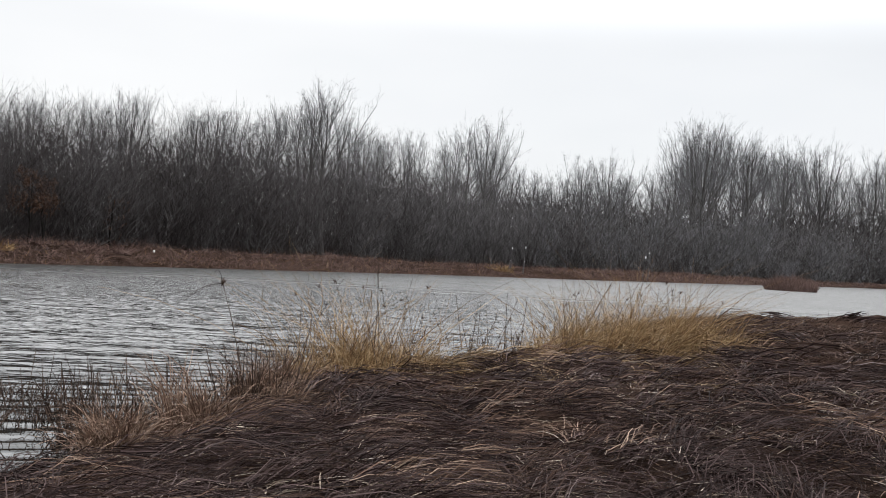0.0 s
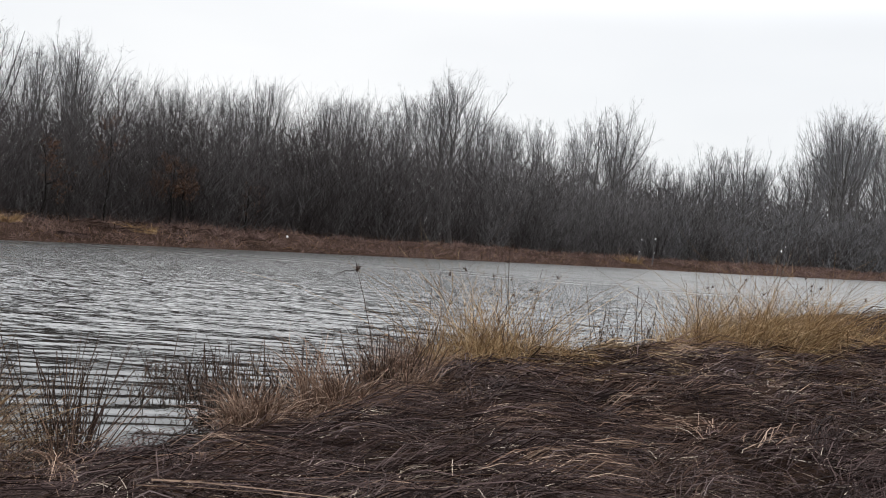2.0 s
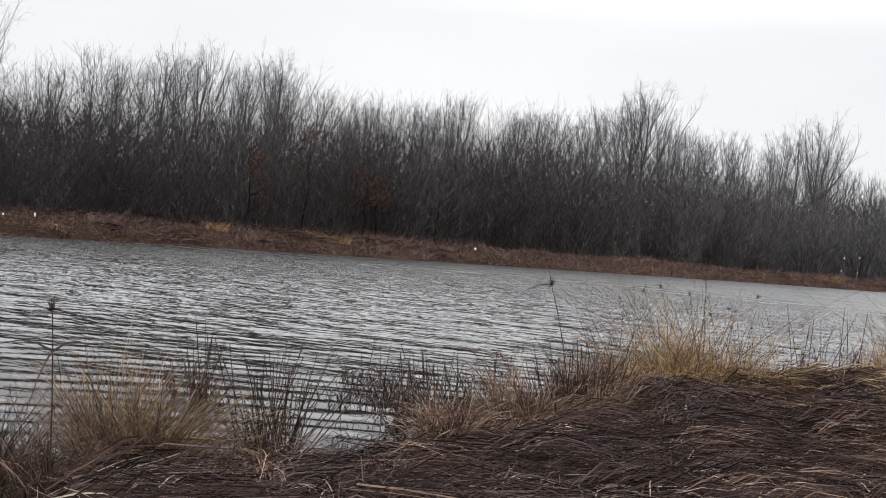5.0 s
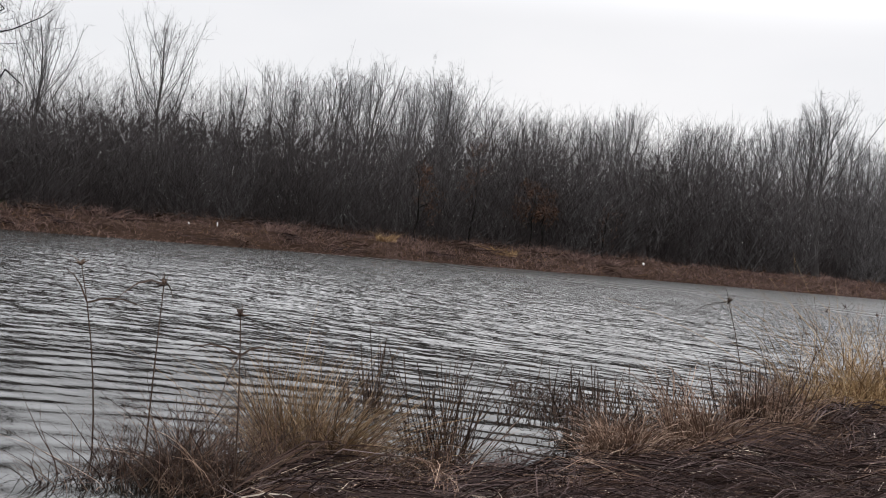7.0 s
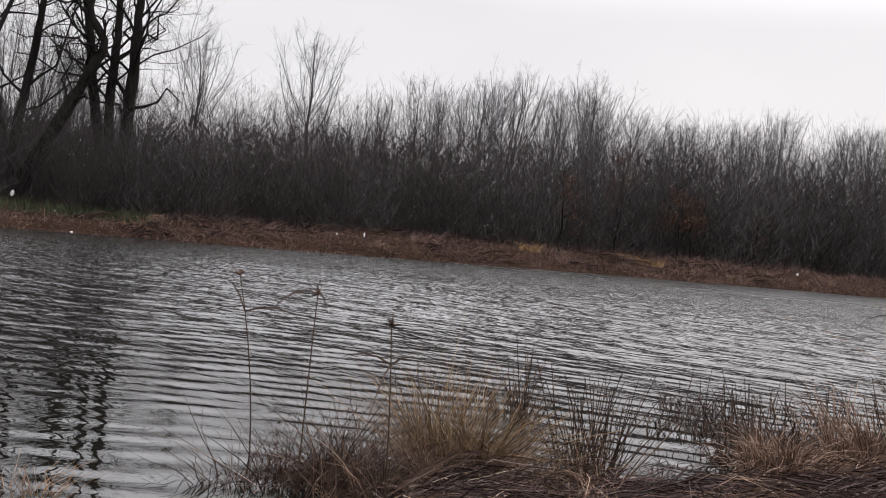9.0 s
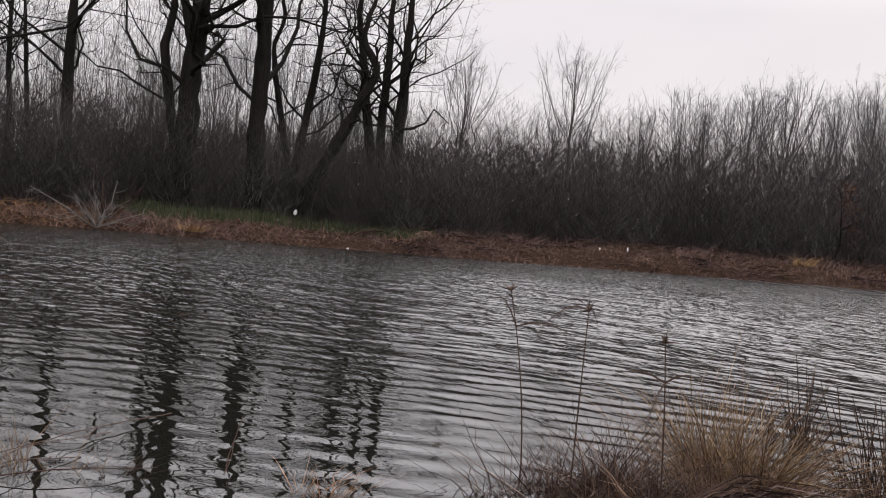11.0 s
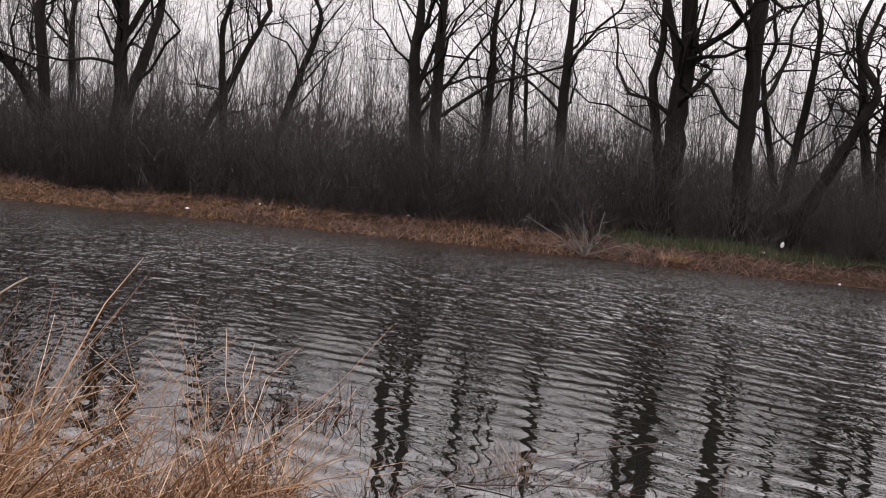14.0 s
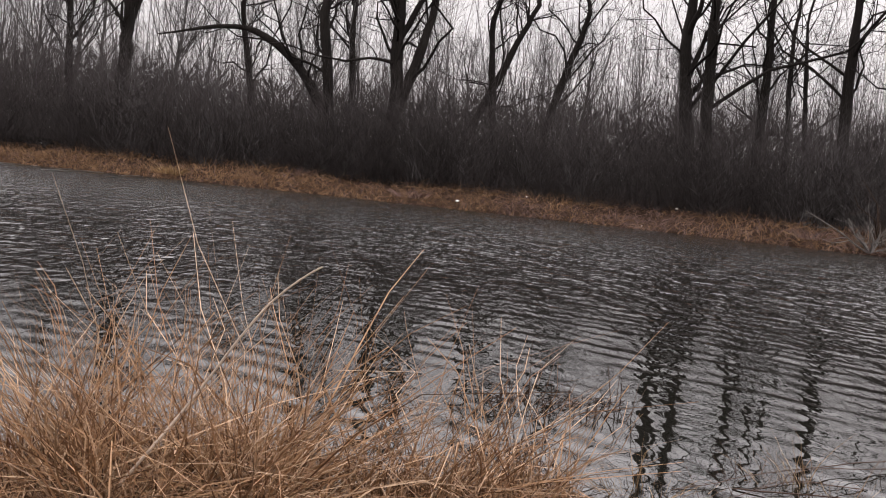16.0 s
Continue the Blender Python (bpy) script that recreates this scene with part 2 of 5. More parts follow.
def ribbons(base, way, length, bend, width, k=3, rng=None, slot=0, kink=0.0, fold=0.0):
    """Curved tapering blades."""
    n = len(base)
    s = np.linspace(0, 1, k + 1)[None, :, None]
    L = length[:, None, None]
    P = base[:, None] + way[:, None] * L * s + bend[:, None] * L * s * s
    if kink:
        P = P + np.cumsum(rng.normal(size=P.shape) * kink, 1) * L * s
    if fold:
        g = np.flatnonzero(rng.uniform(size=n) < fold)
        j = k // 2
        drop = rng.normal(size=(len(g), 3)) * [0.75, 0.75, 0.25] + [0, 0, -0.35]
        P[g, j + 1:] = P[g, j:j + 1] + drop[:, None] * (L * (s - j / k))[g][:, j + 1:]
    side = unit(np.cross(way + bend * 0.5, unit(rng.normal(size=(n, 3)))))
    w = width[:, None, None] * 0.5 * (1.0 - 0.8 * s ** 1.5)
    V = np.stack([P - side[:, None] * w, P + side[:, None] * w], 2).reshape(-1, 3)
    j = np.arange(k)
    q = np.stack([2 * j, 2 * j + 1, 2 * j + 3, 2 * j + 2], -1)
    F = (np.arange(n)[:, None, None] * 2 * (k + 1) + q[None]).reshape(-1, 4)
    return V, F, slot


def spikes(base, tip, radius, rng, slot=0):
    """Thin three-sided twigs that run to a point."""
    n = len(base)
    d = unit(tip - base)
    a = unit(np.cross(d, unit(rng.normal(size=(n, 3)))))
    b = np.cross(d, a)
    r = radius[:, None]
    V = np.stack([base + a * r, base + (-0.5 * a + 0.87 * b) * r, base + (-0.5 * a - 0.87 * b) * r, tip], 1).reshape(-1, 3)
    F = (np.arange(n)[:, None, None] * 4 + np.array([[0, 1, 3], [1, 2, 3], [2, 0, 3]])[None]).reshape(-1, 3)
    return V, F, slot


def tubes(P, R, sides, slot=0):
    """Round stems along polylines P (n, m, 3) with radii R (n, m)."""
    n, m, _ = P.shape
    d = unit(np.gradient(P, axis=1))
    ref = np.where(np.abs(d[:, :1, 2:3]) > 0.8, np.array([1.0, 0.1, 0.0]), np.array([0.05, 0.1, 1.0]))
    a = unit(np.cross(d, np.broadcast_to(ref, d.shape)))
    b = np.cross(d, a)
    th = np.arange(sides) * 2 * np.pi / sides
    V = P[:, :, None] + R[:, :, None, None] * (a[:, :, None] * np.cos(th)[None, None, :, None] + b[:, :, None] * np.sin(th)[None, None, :, None])
    i, j = np.meshgrid(np.arange(m - 1), np.arange(sides), indexing="ij")
    q = np.stack([i * sides + j, i * sides + (j + 1) % sides, (i + 1) * sides + (j + 1) % sides, (i + 1) * sides + j], -1).reshape(-1, 4)
    F = (np.arange(n)[:, None, None] * m * sides + q[None]).reshape(-1, 4)
    return V.reshape(-1, 3), F, slot


def grow(rng, P, R, each, lo, hi, length, angle, up, m=4, wiggle=0.05, ratio=0.5):
    """Children of the branches P, R: each of them on every parent, between lo and hi of its length."""
    n, pm, _ = P.shape
    par = np.repeat(np.arange(n), each)
    t = rng.uniform(lo, hi, len(par)) * (pm - 1)
    i = np.clip(t.astype(int), 0, pm - 2)
    f = (t - i)[:, None]
    start = P[par, i] * (1 - f) + P[par, i + 1] * f
    pd = unit(P[par, i + 1] - P[par, i])
    side = unit(np.cross(pd, unit(rng.normal(size=(len(par), 3)))))
    a = np.radians(rng.uniform(angle * 0.65, angle * 1.35, len(par)))[:, None]
    way = np.cos(a) * pd + np.sin(a) * side
    plen = np.linalg.norm(P[par, -1] - P[par, 0], axis=-1)
    L = (plen * length * rng.uniform(0.6, 1.2, len(par)) * (1.15 - 0.75 * t / (pm - 1)))[:, None, None]
    s = np.linspace(0, 1, m)[None, :, None]
    C = start[:, None] + L * (way[:, None] * s + np.array([0, 0, up]) * s * s)
    C += np.cumsum(rng.normal(size=C.shape) * wiggle, 1) * L * s
    r0 = (R[par, i] * (1 - f[:, 0]) + R[par, i + 1] * f[:, 0]) * ratio * rng.uniform(0.7, 1.1, len(par))
    return C, r0[:, None] * (1.0 - 0.75 * np.linspace(0, 1, m)[None])


def slim(base, tip, width, rng, slot=0):
    """Fine twigs, far off."""
    n = len(base)
    side = unit(np.cross(unit(tip - base), unit(rng.normal(size=(n, 3))))) * width[:, None] * 0.5
    V = np.stack([base - side, base + side, tip + side * 0.35, tip - side * 0.35], 1).reshape(-1, 3)
    return V, np.arange(n * 4).reshape(-1, 4), slot


def twigs_on(rng, P, each, size, thick, up=0.3, slot=0, loose=0.55):
    n, m, _ = P.shape
    par = np.repeat(np.arange(n), each)
    t = rng.uniform(0.2, 1.0, len(par)) * (m - 1)
    i = np.clip(t.astype(int), 0, m - 2)
    f = (t - i)[:, None]
    start = P[par, i] * (1 - f) + P[par, i + 1] * f
    way = unit(unit(P[par, i + 1] - P[par, i]) + rng.normal(size=(len(par), 3)) * loose + np.array([0, 0, up]))
    L = size * rng.uniform(0.45, 1.3, len(par))
    return slim(start, start + way * L[:, None], 2 * thick * rng.uniform(0.7, 1.3, len(par)), rng, slot)


# ------------------------------------------------------------------ the lie of the land
FAR_SHORE = np.array([(-40, -70), (-44, -40), (-45, -22), (-44.5, -13), (-43, -5), (-40.8, 2), (-38.2, 10), (-34.5, 18.5), (-29.8, 26.5),
                      (-27, 35), (-21.5, 47.5), (-13.3, 62.5), (0, 85.3), (18, 109), (45, 152), (100, 239), (190, 330)], float)
NEAR_SHORE = np.array([(-4.4, -70), (-4.5, -12), (-4.5, -4), (-4.5, -1), (-4.5, 1), (-4.4, 2.4), (-4.0, 3.3), (-3.95, 4.4), (-3.3, 5.3), (-2.6, 6.2),
                       (-2.2, 7.5), (-1.9, 9.2), (-1.65, 11), (-1.0, 13), (0.8, 15), (2.2, 18), (4, 24), (9, 33), (16, 42), (32, 52), (90, 80), (260, 130)], float)


def smooth_line(pts, step):
    seg = np.linalg.norm(np.diff(pts, axis=0), axis=1)
    s = np.concatenate([[0], np.cumsum(seg)])
    t = np.arange(0, s[-1], step)
    out = np.stack([np.interp(t, s, pts[:, k]) for k in range(pts.shape[1])], -1)
    ker = np.ones(5) / 5
    pad = np.pad(out, ((2, 2), (0, 0)), mode="edge")
    return np.stack([np.convolve(pad[:, k], ker, "valid") for k in range(pts.shape[1])], -1)


FAR_LINE, NEAR_LINE = smooth_line(FAR_SHORE, 3.0), np.concatenate([NEAR_SHORE[:1], smooth_line(NEAR_SHORE[1:18], 0.5), NEAR_SHORE[18:]])
LAKE = np.concatenate([FAR_LINE, NEAR_LINE[::-1]])


def line_distance(q, line):
    best = np.full(len(q), 1e9)
    for a, b in zip(line[:-1], line[1:]):
        ab = b - a
        t = np.clip(((q - a) @ ab) / (ab @ ab), 0, 1)
        best = np.minimum(best, ((q - a - t[:, None] * ab) ** 2).sum(1))
    return np.sqrt(best)


def in_lake(q):
    odd = np.zeros(len(q), bool)
    for a, b in zip(LAKE, np.roll(LAKE, -1, 0)):
        if a[1] == b[1]:
            continue
        cross = ((a[1] > q[:, 1]) != (b[1] > q[:, 1])) & (q[:, 0] < (b[0] - a[0]) * (q[:, 1] - a[1]) / (b[1] - a[1]) + a[0])
        odd ^= cross
    return odd


WAVES = np.random.default_rng(5).normal(size=(60, 2))
PHASE = np.random.default_rng(6).uniform(0, 6.28, 60)


def swell(q, size, k0=0, count=10):
    """Smooth irregular relief of that size in metres, about -1 to 1."""
    out = np.zeros(len(q))
    for k in range(k0, k0 + count):
        out += np.sin(q @ WAVES[k] * 3.0 / size + PHASE[k])
    return out / count ** 0.5 * 0.75


def height(q):
    dn, df = line_distance(q, NEAR_LINE), line_distance(q, FAR_LINE)
    wet = in_lake(q)
    lump = swell(q, 1.7, 0) * 0.8 + swell(q, 0.7, 12) * 0.9
    near = 0.26 * (1 - np.exp(-dn / 0.5)) + 0.006 * np.clip(dn, 0, 40) + np.clip(dn / 1.2, 0, 1) * 0.13 * lump
    far = (0.74 + 0.2 * np.clip((q[:, 1] - 25) / 25, 0, 1)) * (1 - np.exp(-df / 2.2)) + 0.012 * np.clip(df - 4, 0, 40) + np.clip(df / 3, 0, 1) * 0.1 * swell(q, 4.0, 24)
    bed = -np.clip(0.22 * np.minimum(dn, df), 0, 1.5)
    return np.where(wet, bed, np.where(dn < df, near, far))


def on_ground(q):
    return np.concatenate([q, height(q)[:, None]], 1)


def build_ground():
    az = np.radians(np.concatenate([np.arange(-32, 124, 0.9), np.arange(124, 328, 6.0)]))
    rad = np.concatenate([np.geomspace(0.4, 4, 24), np.geomspace(4.12, 14, 60), np.geomspace(14.5, 120, 90), np.geomspace(130, 3500, 24)])
    q = np.stack([-np.sin(az)[None] * rad[:, None], np.cos(az)[None] * rad[:, None]], -1).reshape(-1, 2)
    q = np.concatenate([q, [[0, 0]]])
    V = on_ground(q)
    n, m = len(az), len(rad)
    i, j = np.meshgrid(np.arange(m - 1), np.arange(n), indexing="ij")
    F = np.stack([i * n + j, (i + 1) * n + j, (i + 1) * n + (j + 1) % n, i * n + (j + 1) % n], -1).reshape(-1, 4)
    j = np.arange(n)
    tri = np.stack([np.full(n, n * m), j, (j + 1) % n], -1)
    ob = new("ground", mesh("ground", [(V, F[:, ::-1], 0), (np.zeros((0, 3)), np.zeros((0, 4), int), 0)], [M_SOIL]))
    bm = bmesh.new()
    bm.from_mesh(ob.data)
    bm.verts.ensure_lookup_table()
    for a, b, c in tri:
        bm.faces.new((bm.verts[a], bm.verts[b], bm.verts[c]))
    bmesh.ops.recalc_face_normals(bm, faces=bm.faces)
    bm.to_mesh(ob.data)
    bm.free()
    tagged(ob, "damp brown lakeside ground under dead winter grass", "ground", kind="structure")


build_ground()


def build_water():
    """The lake: a wide flat sheet, and over it, as far as single waves show, a sheet with the waves themselves."""
    V = np.array([(-80, -120, -0.3), (320, -120, -0.3), (320, 420, -0.3), (-80, 420, -0.3)], float)
    az = np.radians(np.arange(-28, 118, 0.45))
    rad = np.concatenate([np.arange(4.2, 30, 0.085), np.arange(30, 46, 0.13), np.geomspace(46.2, 95, 70), np.geomspace(97, 420, 16)])
    q = np.stack([-np.sin(az)[None] * rad[:, None], np.cos(az)[None] * rad[:, None]], -1).reshape(-1, 2)
    rng = np.random.default_rng(9)
    z = np.zeros(len(q))
    d = np.hypot(q[:, 0], q[:, 1])
    side = np.degrees(np.arctan2(-q[:, 0], q[:, 1]))
    calm = 1.0 - 0.5 * np.clip((side - 48) / 30, 0, 1)
    for lam, cx, cy, size, k0 in ((0.40, 4, -7, 0.0054, 0), (0.30, 1, -11, 0.0036, 9), (0.56, 9, -9, 0.0034, 20)):
        along = np.hypot(q[:, 0] - cx, q[:, 1] - cy)
        phase = along * 6.283 / lam + 1.9 * swell(q, 5.0 * lam / 0.6, k0, 9) + 0.8 * swell(q, 1.8 * lam / 0.6, k0 + 4, 9)
        reach = np.clip((lam * 120 - d) / (lam * 55), 0, 1) * calm
        z += size * reach * np.sin(phase) * (1 + 0.25 * swell(q, 3.0, k0 + 7, 9))
    lee = np.clip((d - 4.0) / 16.0, 0.0, 1.0)
    z *= 1.3 * (0.25 + 0.85 * lee) * (1.0 + 0.1 * swell(q, 9.0, 18)) * np.clip((95 - d) / 30, 0, 1)
    n, m = len(az), len(rad)
    i, j = np.meshgrid(np.arange(m - 1), np.arange(n - 1), indexing="ij")
    F = np.stack([i * n + j, i * n + j + 1, (i + 1) * n + j + 1, (i + 1) * n + j], -1).reshape(-1, 4)[:, ::-1]
    W = np.concatenate([q, z[:, None]], 1)
    ob = new("water", mesh("water", [(V, np.array([[0, 1, 2, 3]]), 0), (W, F, 0)], [M_WATER]))
    tagged(ob, "wind-rippled dark lake water reflecting a white sky", "lake water", kind="structure")


build_water()


# ------------------------------------------------------------------ far shore: grass strip, thicket and woods
def shore_points(rng, n, lo, hi, s0=0.0, s1=1.0, power=1.0):
    """Random places lo to hi metres behind the far shore, between two fractions of its length."""
    d = np.gradient(FAR_LINE, axis=0)
    nrm = unit(np.stack([-d[:, 1], d[:, 0]], -1))
    t = (s0 + (s1 - s0) * rng.uniform(0, 1, n) ** power) * (len(FAR_LINE) - 1)
    i = np.clip(t.astype(int), 0, len(FAR_LINE) - 2)
    f = (t - i)[:, None]
    q = FAR_LINE[i] * (1 - f) + FAR_LINE[i + 1] * f
    return q + nrm[i] * rng.uniform(lo, hi, n)[:, None]


def seen(q, lo=-27, hi=118):
    a = np.degrees(np.arctan2(-q[:, 0], q[:, 1]))
    return (a > lo) & (a < hi)


def build_bank_grass():
    rng = np.random.default_rng(11)
    q = np.concatenate([shore_points(rng, 50000, -0.3, 7.0, 0.08, 0.95, 1.6), shore_points(rng, 20000, -0.4, 1.6, 0.08, 0.95, 1.6)])
    q = q[seen(q)]
    n = len(q)
    dist = np.hypot(q[:, 0], q[:, 1])
    tall = 0.75 + 0.45 * swell(q, 5.0, 30) + 0.25 * swell(q, 1.5, 40)
    L = np.clip(0.6 * tall, 0.12, 0.9) * rng.uniform(0.6, 1.25, n)
    way = unit(np.stack([rng.normal(size=n) * 0.6, rng.normal(size=n) * 0.6, np.ones(n)], -1))
    bend = np.stack([rng.normal(size=n) * 0.5, rng.normal(size=n) * 0.5, -rng.uniform(0.0, 0.8, n)], -1)
    w = 0.005 + 0.0003 * dist * rng.uniform(0.7, 1.3, n)
    base = on_ground(q)
    base[:, 2] = np.maximum(base[:, 2], 0) - 0.02
    az = np.degrees(np.arctan2(-q[:, 0], q[:, 1]))
    gold = rng.uniform(0, 1, n) < np.clip((az - 60) / 34 + 0.5 * swell(q, 4.0, 3), 0.06, 0.85)
    ob = part("bank_grass", [ribbons(base[g], way[g], L[g], bend[g], w[g], 2, rng, k) for k, g in enumerate((~gold, gold))], [M_BANK, M_BANKGOLD])
    tagged(ob, "strip of rusty brown dead grass along the far bank", "grass", kind="stuff")


build_bank_grass()


def build_green_patch():
    rng = np.random.default_rng(12)
    q = np.stack([rng.uniform(-43, -33, 9000), rng.uniform(17, 28, 9000)], -1)
    along = line_distance(q, FAR_LINE)
    q = q[(along > 2.6) & (along < 6.2) & ~in_lake(q) & (swell(q, 3.0, 20) > -0.6)]
    n = len(q)
    way = unit(np.stack([rng.normal(size=n) * 0.3, rng.normal(size=n) * 0.3, np.ones(n)], -1))
    ob = part("green_grass_patch", [ribbons(on_ground(q), way, rng.uniform(0.3, 0.5, n), rng.normal(size=(n, 3)) * 0.2, np.full(n, 0.035), 2, rng)], [M_GREEN])
    tagged(ob, "patch of short green grass on the far bank", "grass", kind="stuff")


build_green_patch()


def make_shrub(seed, tall):
    rng = np.random.default_rng(seed)
    thing = new("willow_shrub")
    n = 24
    a, r = rng.uniform(0, 6.28, n), rng.uniform(0, 0.7, n)
    base = np.stack([np.cos(a) * r, np.sin(a) * r, np.full(n, -0.1)], -1)
    lean = np.stack([np.cos(a) * rng.uniform(0, 0.5, n), np.sin(a) * rng.uniform(0, 0.5, n), np.ones(n)], -1)
    s = np.linspace(0, 1, 3)[None, :, None]
    L = (tall * rng.uniform(0.5, 1.0, n))[:, None, None]
    P = base[:, None] + unit(lean)[:, None] * L * s + rng.normal(size=(n, 1, 3)) * 0.12 * L * s * s
    R = np.linspace(1, 0.25, 3)[None] * rng.uniform(0.007, 0.016, n)[:, None]
    part("stool", [tubes(P, R, 3)], [M_SHRUB], thing)
    part("crown", [twigs_on(rng, P, 10, 0.85, 0.006, 0.15, 0, 0.65)], [M_SHRUB], thing)
    return tagged(thing, "leafless willow shrub with dense brown twigs behind the bank", "shrub", "thicket along the far bank")


def place_shrubs():
    rng = np.random.default_rng(21)
    protos = [make_shrub(100 + k, 3.6) for k in range(5)]
    d = np.gradient(FAR_LINE, axis=0)
    nrm = unit(np.stack([-d[:, 1], d[:, 0]], -1))
    spots, s = [], 6.0
    while s < len(FAR_LINE) - 12:
        i = int(s)
        p = FAR_LINE[i] + (s - i) * (FAR_LINE[i + 1] - FAR_LINE[i])
        dist = math.hypot(*p)
        for lo, hi in ((6.2, 8.2), (9.5, 12.5)):
            spots.append(p + nrm[i] * rng.uniform(lo, hi) + rng.normal(size=2) * 0.4)
        s += max(1.9, dist / 26) / 3.0
    spots = np.array(spots)
    spots = spots[seen(spots)]
    hs = height(spots)
    for k, (q, h) in enumerate(zip(spots, hs)):
        dist = math.hypot(*q)
        size = rng.uniform(0.8, 1.25) * (1.0 + max(0.0, dist - 55) / 130)
        m = pose(q[0], q[1], h, 0, 0, rng.uniform(0, 360)) @ Matrix.Diagonal((size * 1.05, size * 1.05, size, 1))
        if k < len(protos):
            ob = protos[k]
            ob.matrix_basis = m
        else:
            ob = copy_thing(protos[k % len(protos)], m)
            ob.matrix_basis = m
    return len(spots)


place_shrubs()


# elevation of the skyline, in degrees, by the way one looks from the near shore
SKYLINE = np.array([(-30, 6.2), (-23, 6.4), (-20, 7.1), (-16.3, 7.3), (-13.9, 8.2), (-11.1, 5.3), (-9.2, 5.8), (-6.5, 5.1), (-3.8, 5.2), (-1.6, 7.6), (1, 6.9),
                    (3.8, 6.6), (6.7, 8.8), (10.7, 7.5), (14.5, 8.0), (19.3, 7.6), (22, 7.2), (26, 8.5), (31, 8.6), (36.5, 8.6), (41, 7.4), (45, 7.0), (50, 7.6), (60, 9), (120, 10)])
# elevation of the top of the dense thicket, in degrees, by the way one looks from the near shore
THICKET = np.array([(-30, 3.7), (-21, 3.6), (-12.6, 3.5), (-3.4, 3.9), (9, 5.6), (21, 5.7), (36, 5.5), (43, 5.3), (49, 4.9), (55, 4.5), (61, 4.5), (67, 5.2), (76, 5.6), (82, 5.4),
                    (93, 4.9), (105, 4.5), (112, 5.2), (120, 4.6)])
FAR_AZ = np.degrees(np.arctan2(-FAR_LINE[:, 0], FAR_LINE[:, 1]))
FAR_DIST = np.hypot(FAR_LINE[:, 0], FAR_LINE[:, 1])
ORDER = np.argsort(FAR_AZ)


def bank_distance(az):
    return np.interp(az, FAR_AZ[ORDER], FAR_DIST[ORDER])


def build_thicket():
    """Twigs past counting, that fill the thicket and thin out towards its top."""
    rng = np.random.default_rng(33)
    bushes, each = 2000, 190
    az = rng.uniform(-27, 117, bushes)
    d0 = bank_distance(az)
    d = d0 + (np.where(az > 50, 4.8, 6.0) + rng.exponential(4.0, bushes)) * np.clip(d0 / 45, 1, 2.5)
    front = (az > 47) & ((az < 55) | (az > 67)) & (rng.uniform(size=bushes) < 0.42)
    d = np.where(front, d0 + rng.uniform(4.0, 5.2, bushes), d)
    q = np.stack([-np.sin(np.radians(az)) * d, np.cos(np.radians(az)) * d], -1)
    line = np.stack([az, az * 0], -1)
    el = np.interp(az, THICKET[:, 0], THICKET[:, 1]) + np.interp(az, [-30, -4, 9, 36, 45, 52], [0.1, 0.4, 1.0, 1.0, 0.8, 0.45]) + 0.5 * swell(line, 4.0, 2) + rng.normal(size=bushes) * 0.65
    tall = (d * np.tan(np.radians(el)) + EYE - height(q)) * np.where(rng.uniform(size=bushes) < 0.45, rng.uniform(0.4, 0.85, bushes), 1.0)
    tall = np.where(front, tall * rng.uniform(0.6, 1.0, bushes), tall)
    own = np.repeat(np.arange(bushes), each)
    n = len(own)
    f = rng.uniform(0, 1, n) ** 0.8
    turn, out = rng.uniform(0, 6.28, n), np.sqrt(rng.uniform(0, 1, n)) * 0.36 * tall[own] * np.sqrt(f) + 0.15
    aside = np.stack([np.cos(turn) * out, np.sin(turn) * out], -1)
    up = tall[own] * f * (1 - 0.25 * (out / (0.36 * tall[own])) ** 2)
    base = np.concatenate([q[own] + aside, (height(q)[own] + up - 0.25)[:, None]], 1)
    way = unit(np.concatenate([aside / (0.5 * tall[own])[:, None] * 0.9 + rng.normal(size=(n, 2)) * 0.75, np.ones((n, 1))], 1))
    L = rng.uniform(0.4, 1.2, n) * np.minimum(d / 50, 1.4)[own]
    wide = rng.uniform(0.007, 0.016, n) * (1.7 - 0.9 * f) * (d / 50)[own]
    # haze put into the colour: greyer, paler bushes take over towards the right
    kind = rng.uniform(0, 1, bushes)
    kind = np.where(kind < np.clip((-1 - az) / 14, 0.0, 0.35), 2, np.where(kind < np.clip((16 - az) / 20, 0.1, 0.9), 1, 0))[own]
    ob = part("thicket", [slim(base[kind == k], base[kind == k] + (way * L[:, None])[kind == k], wide[kind == k], rng, k) for k in range(3)], [M_SHRUB, M_TWIG, M_HAZETWIG])
    tagged(ob, "dense mass of fine brown leafless twigs along the far bank", "thicket", kind="stuff")


build_thicket()


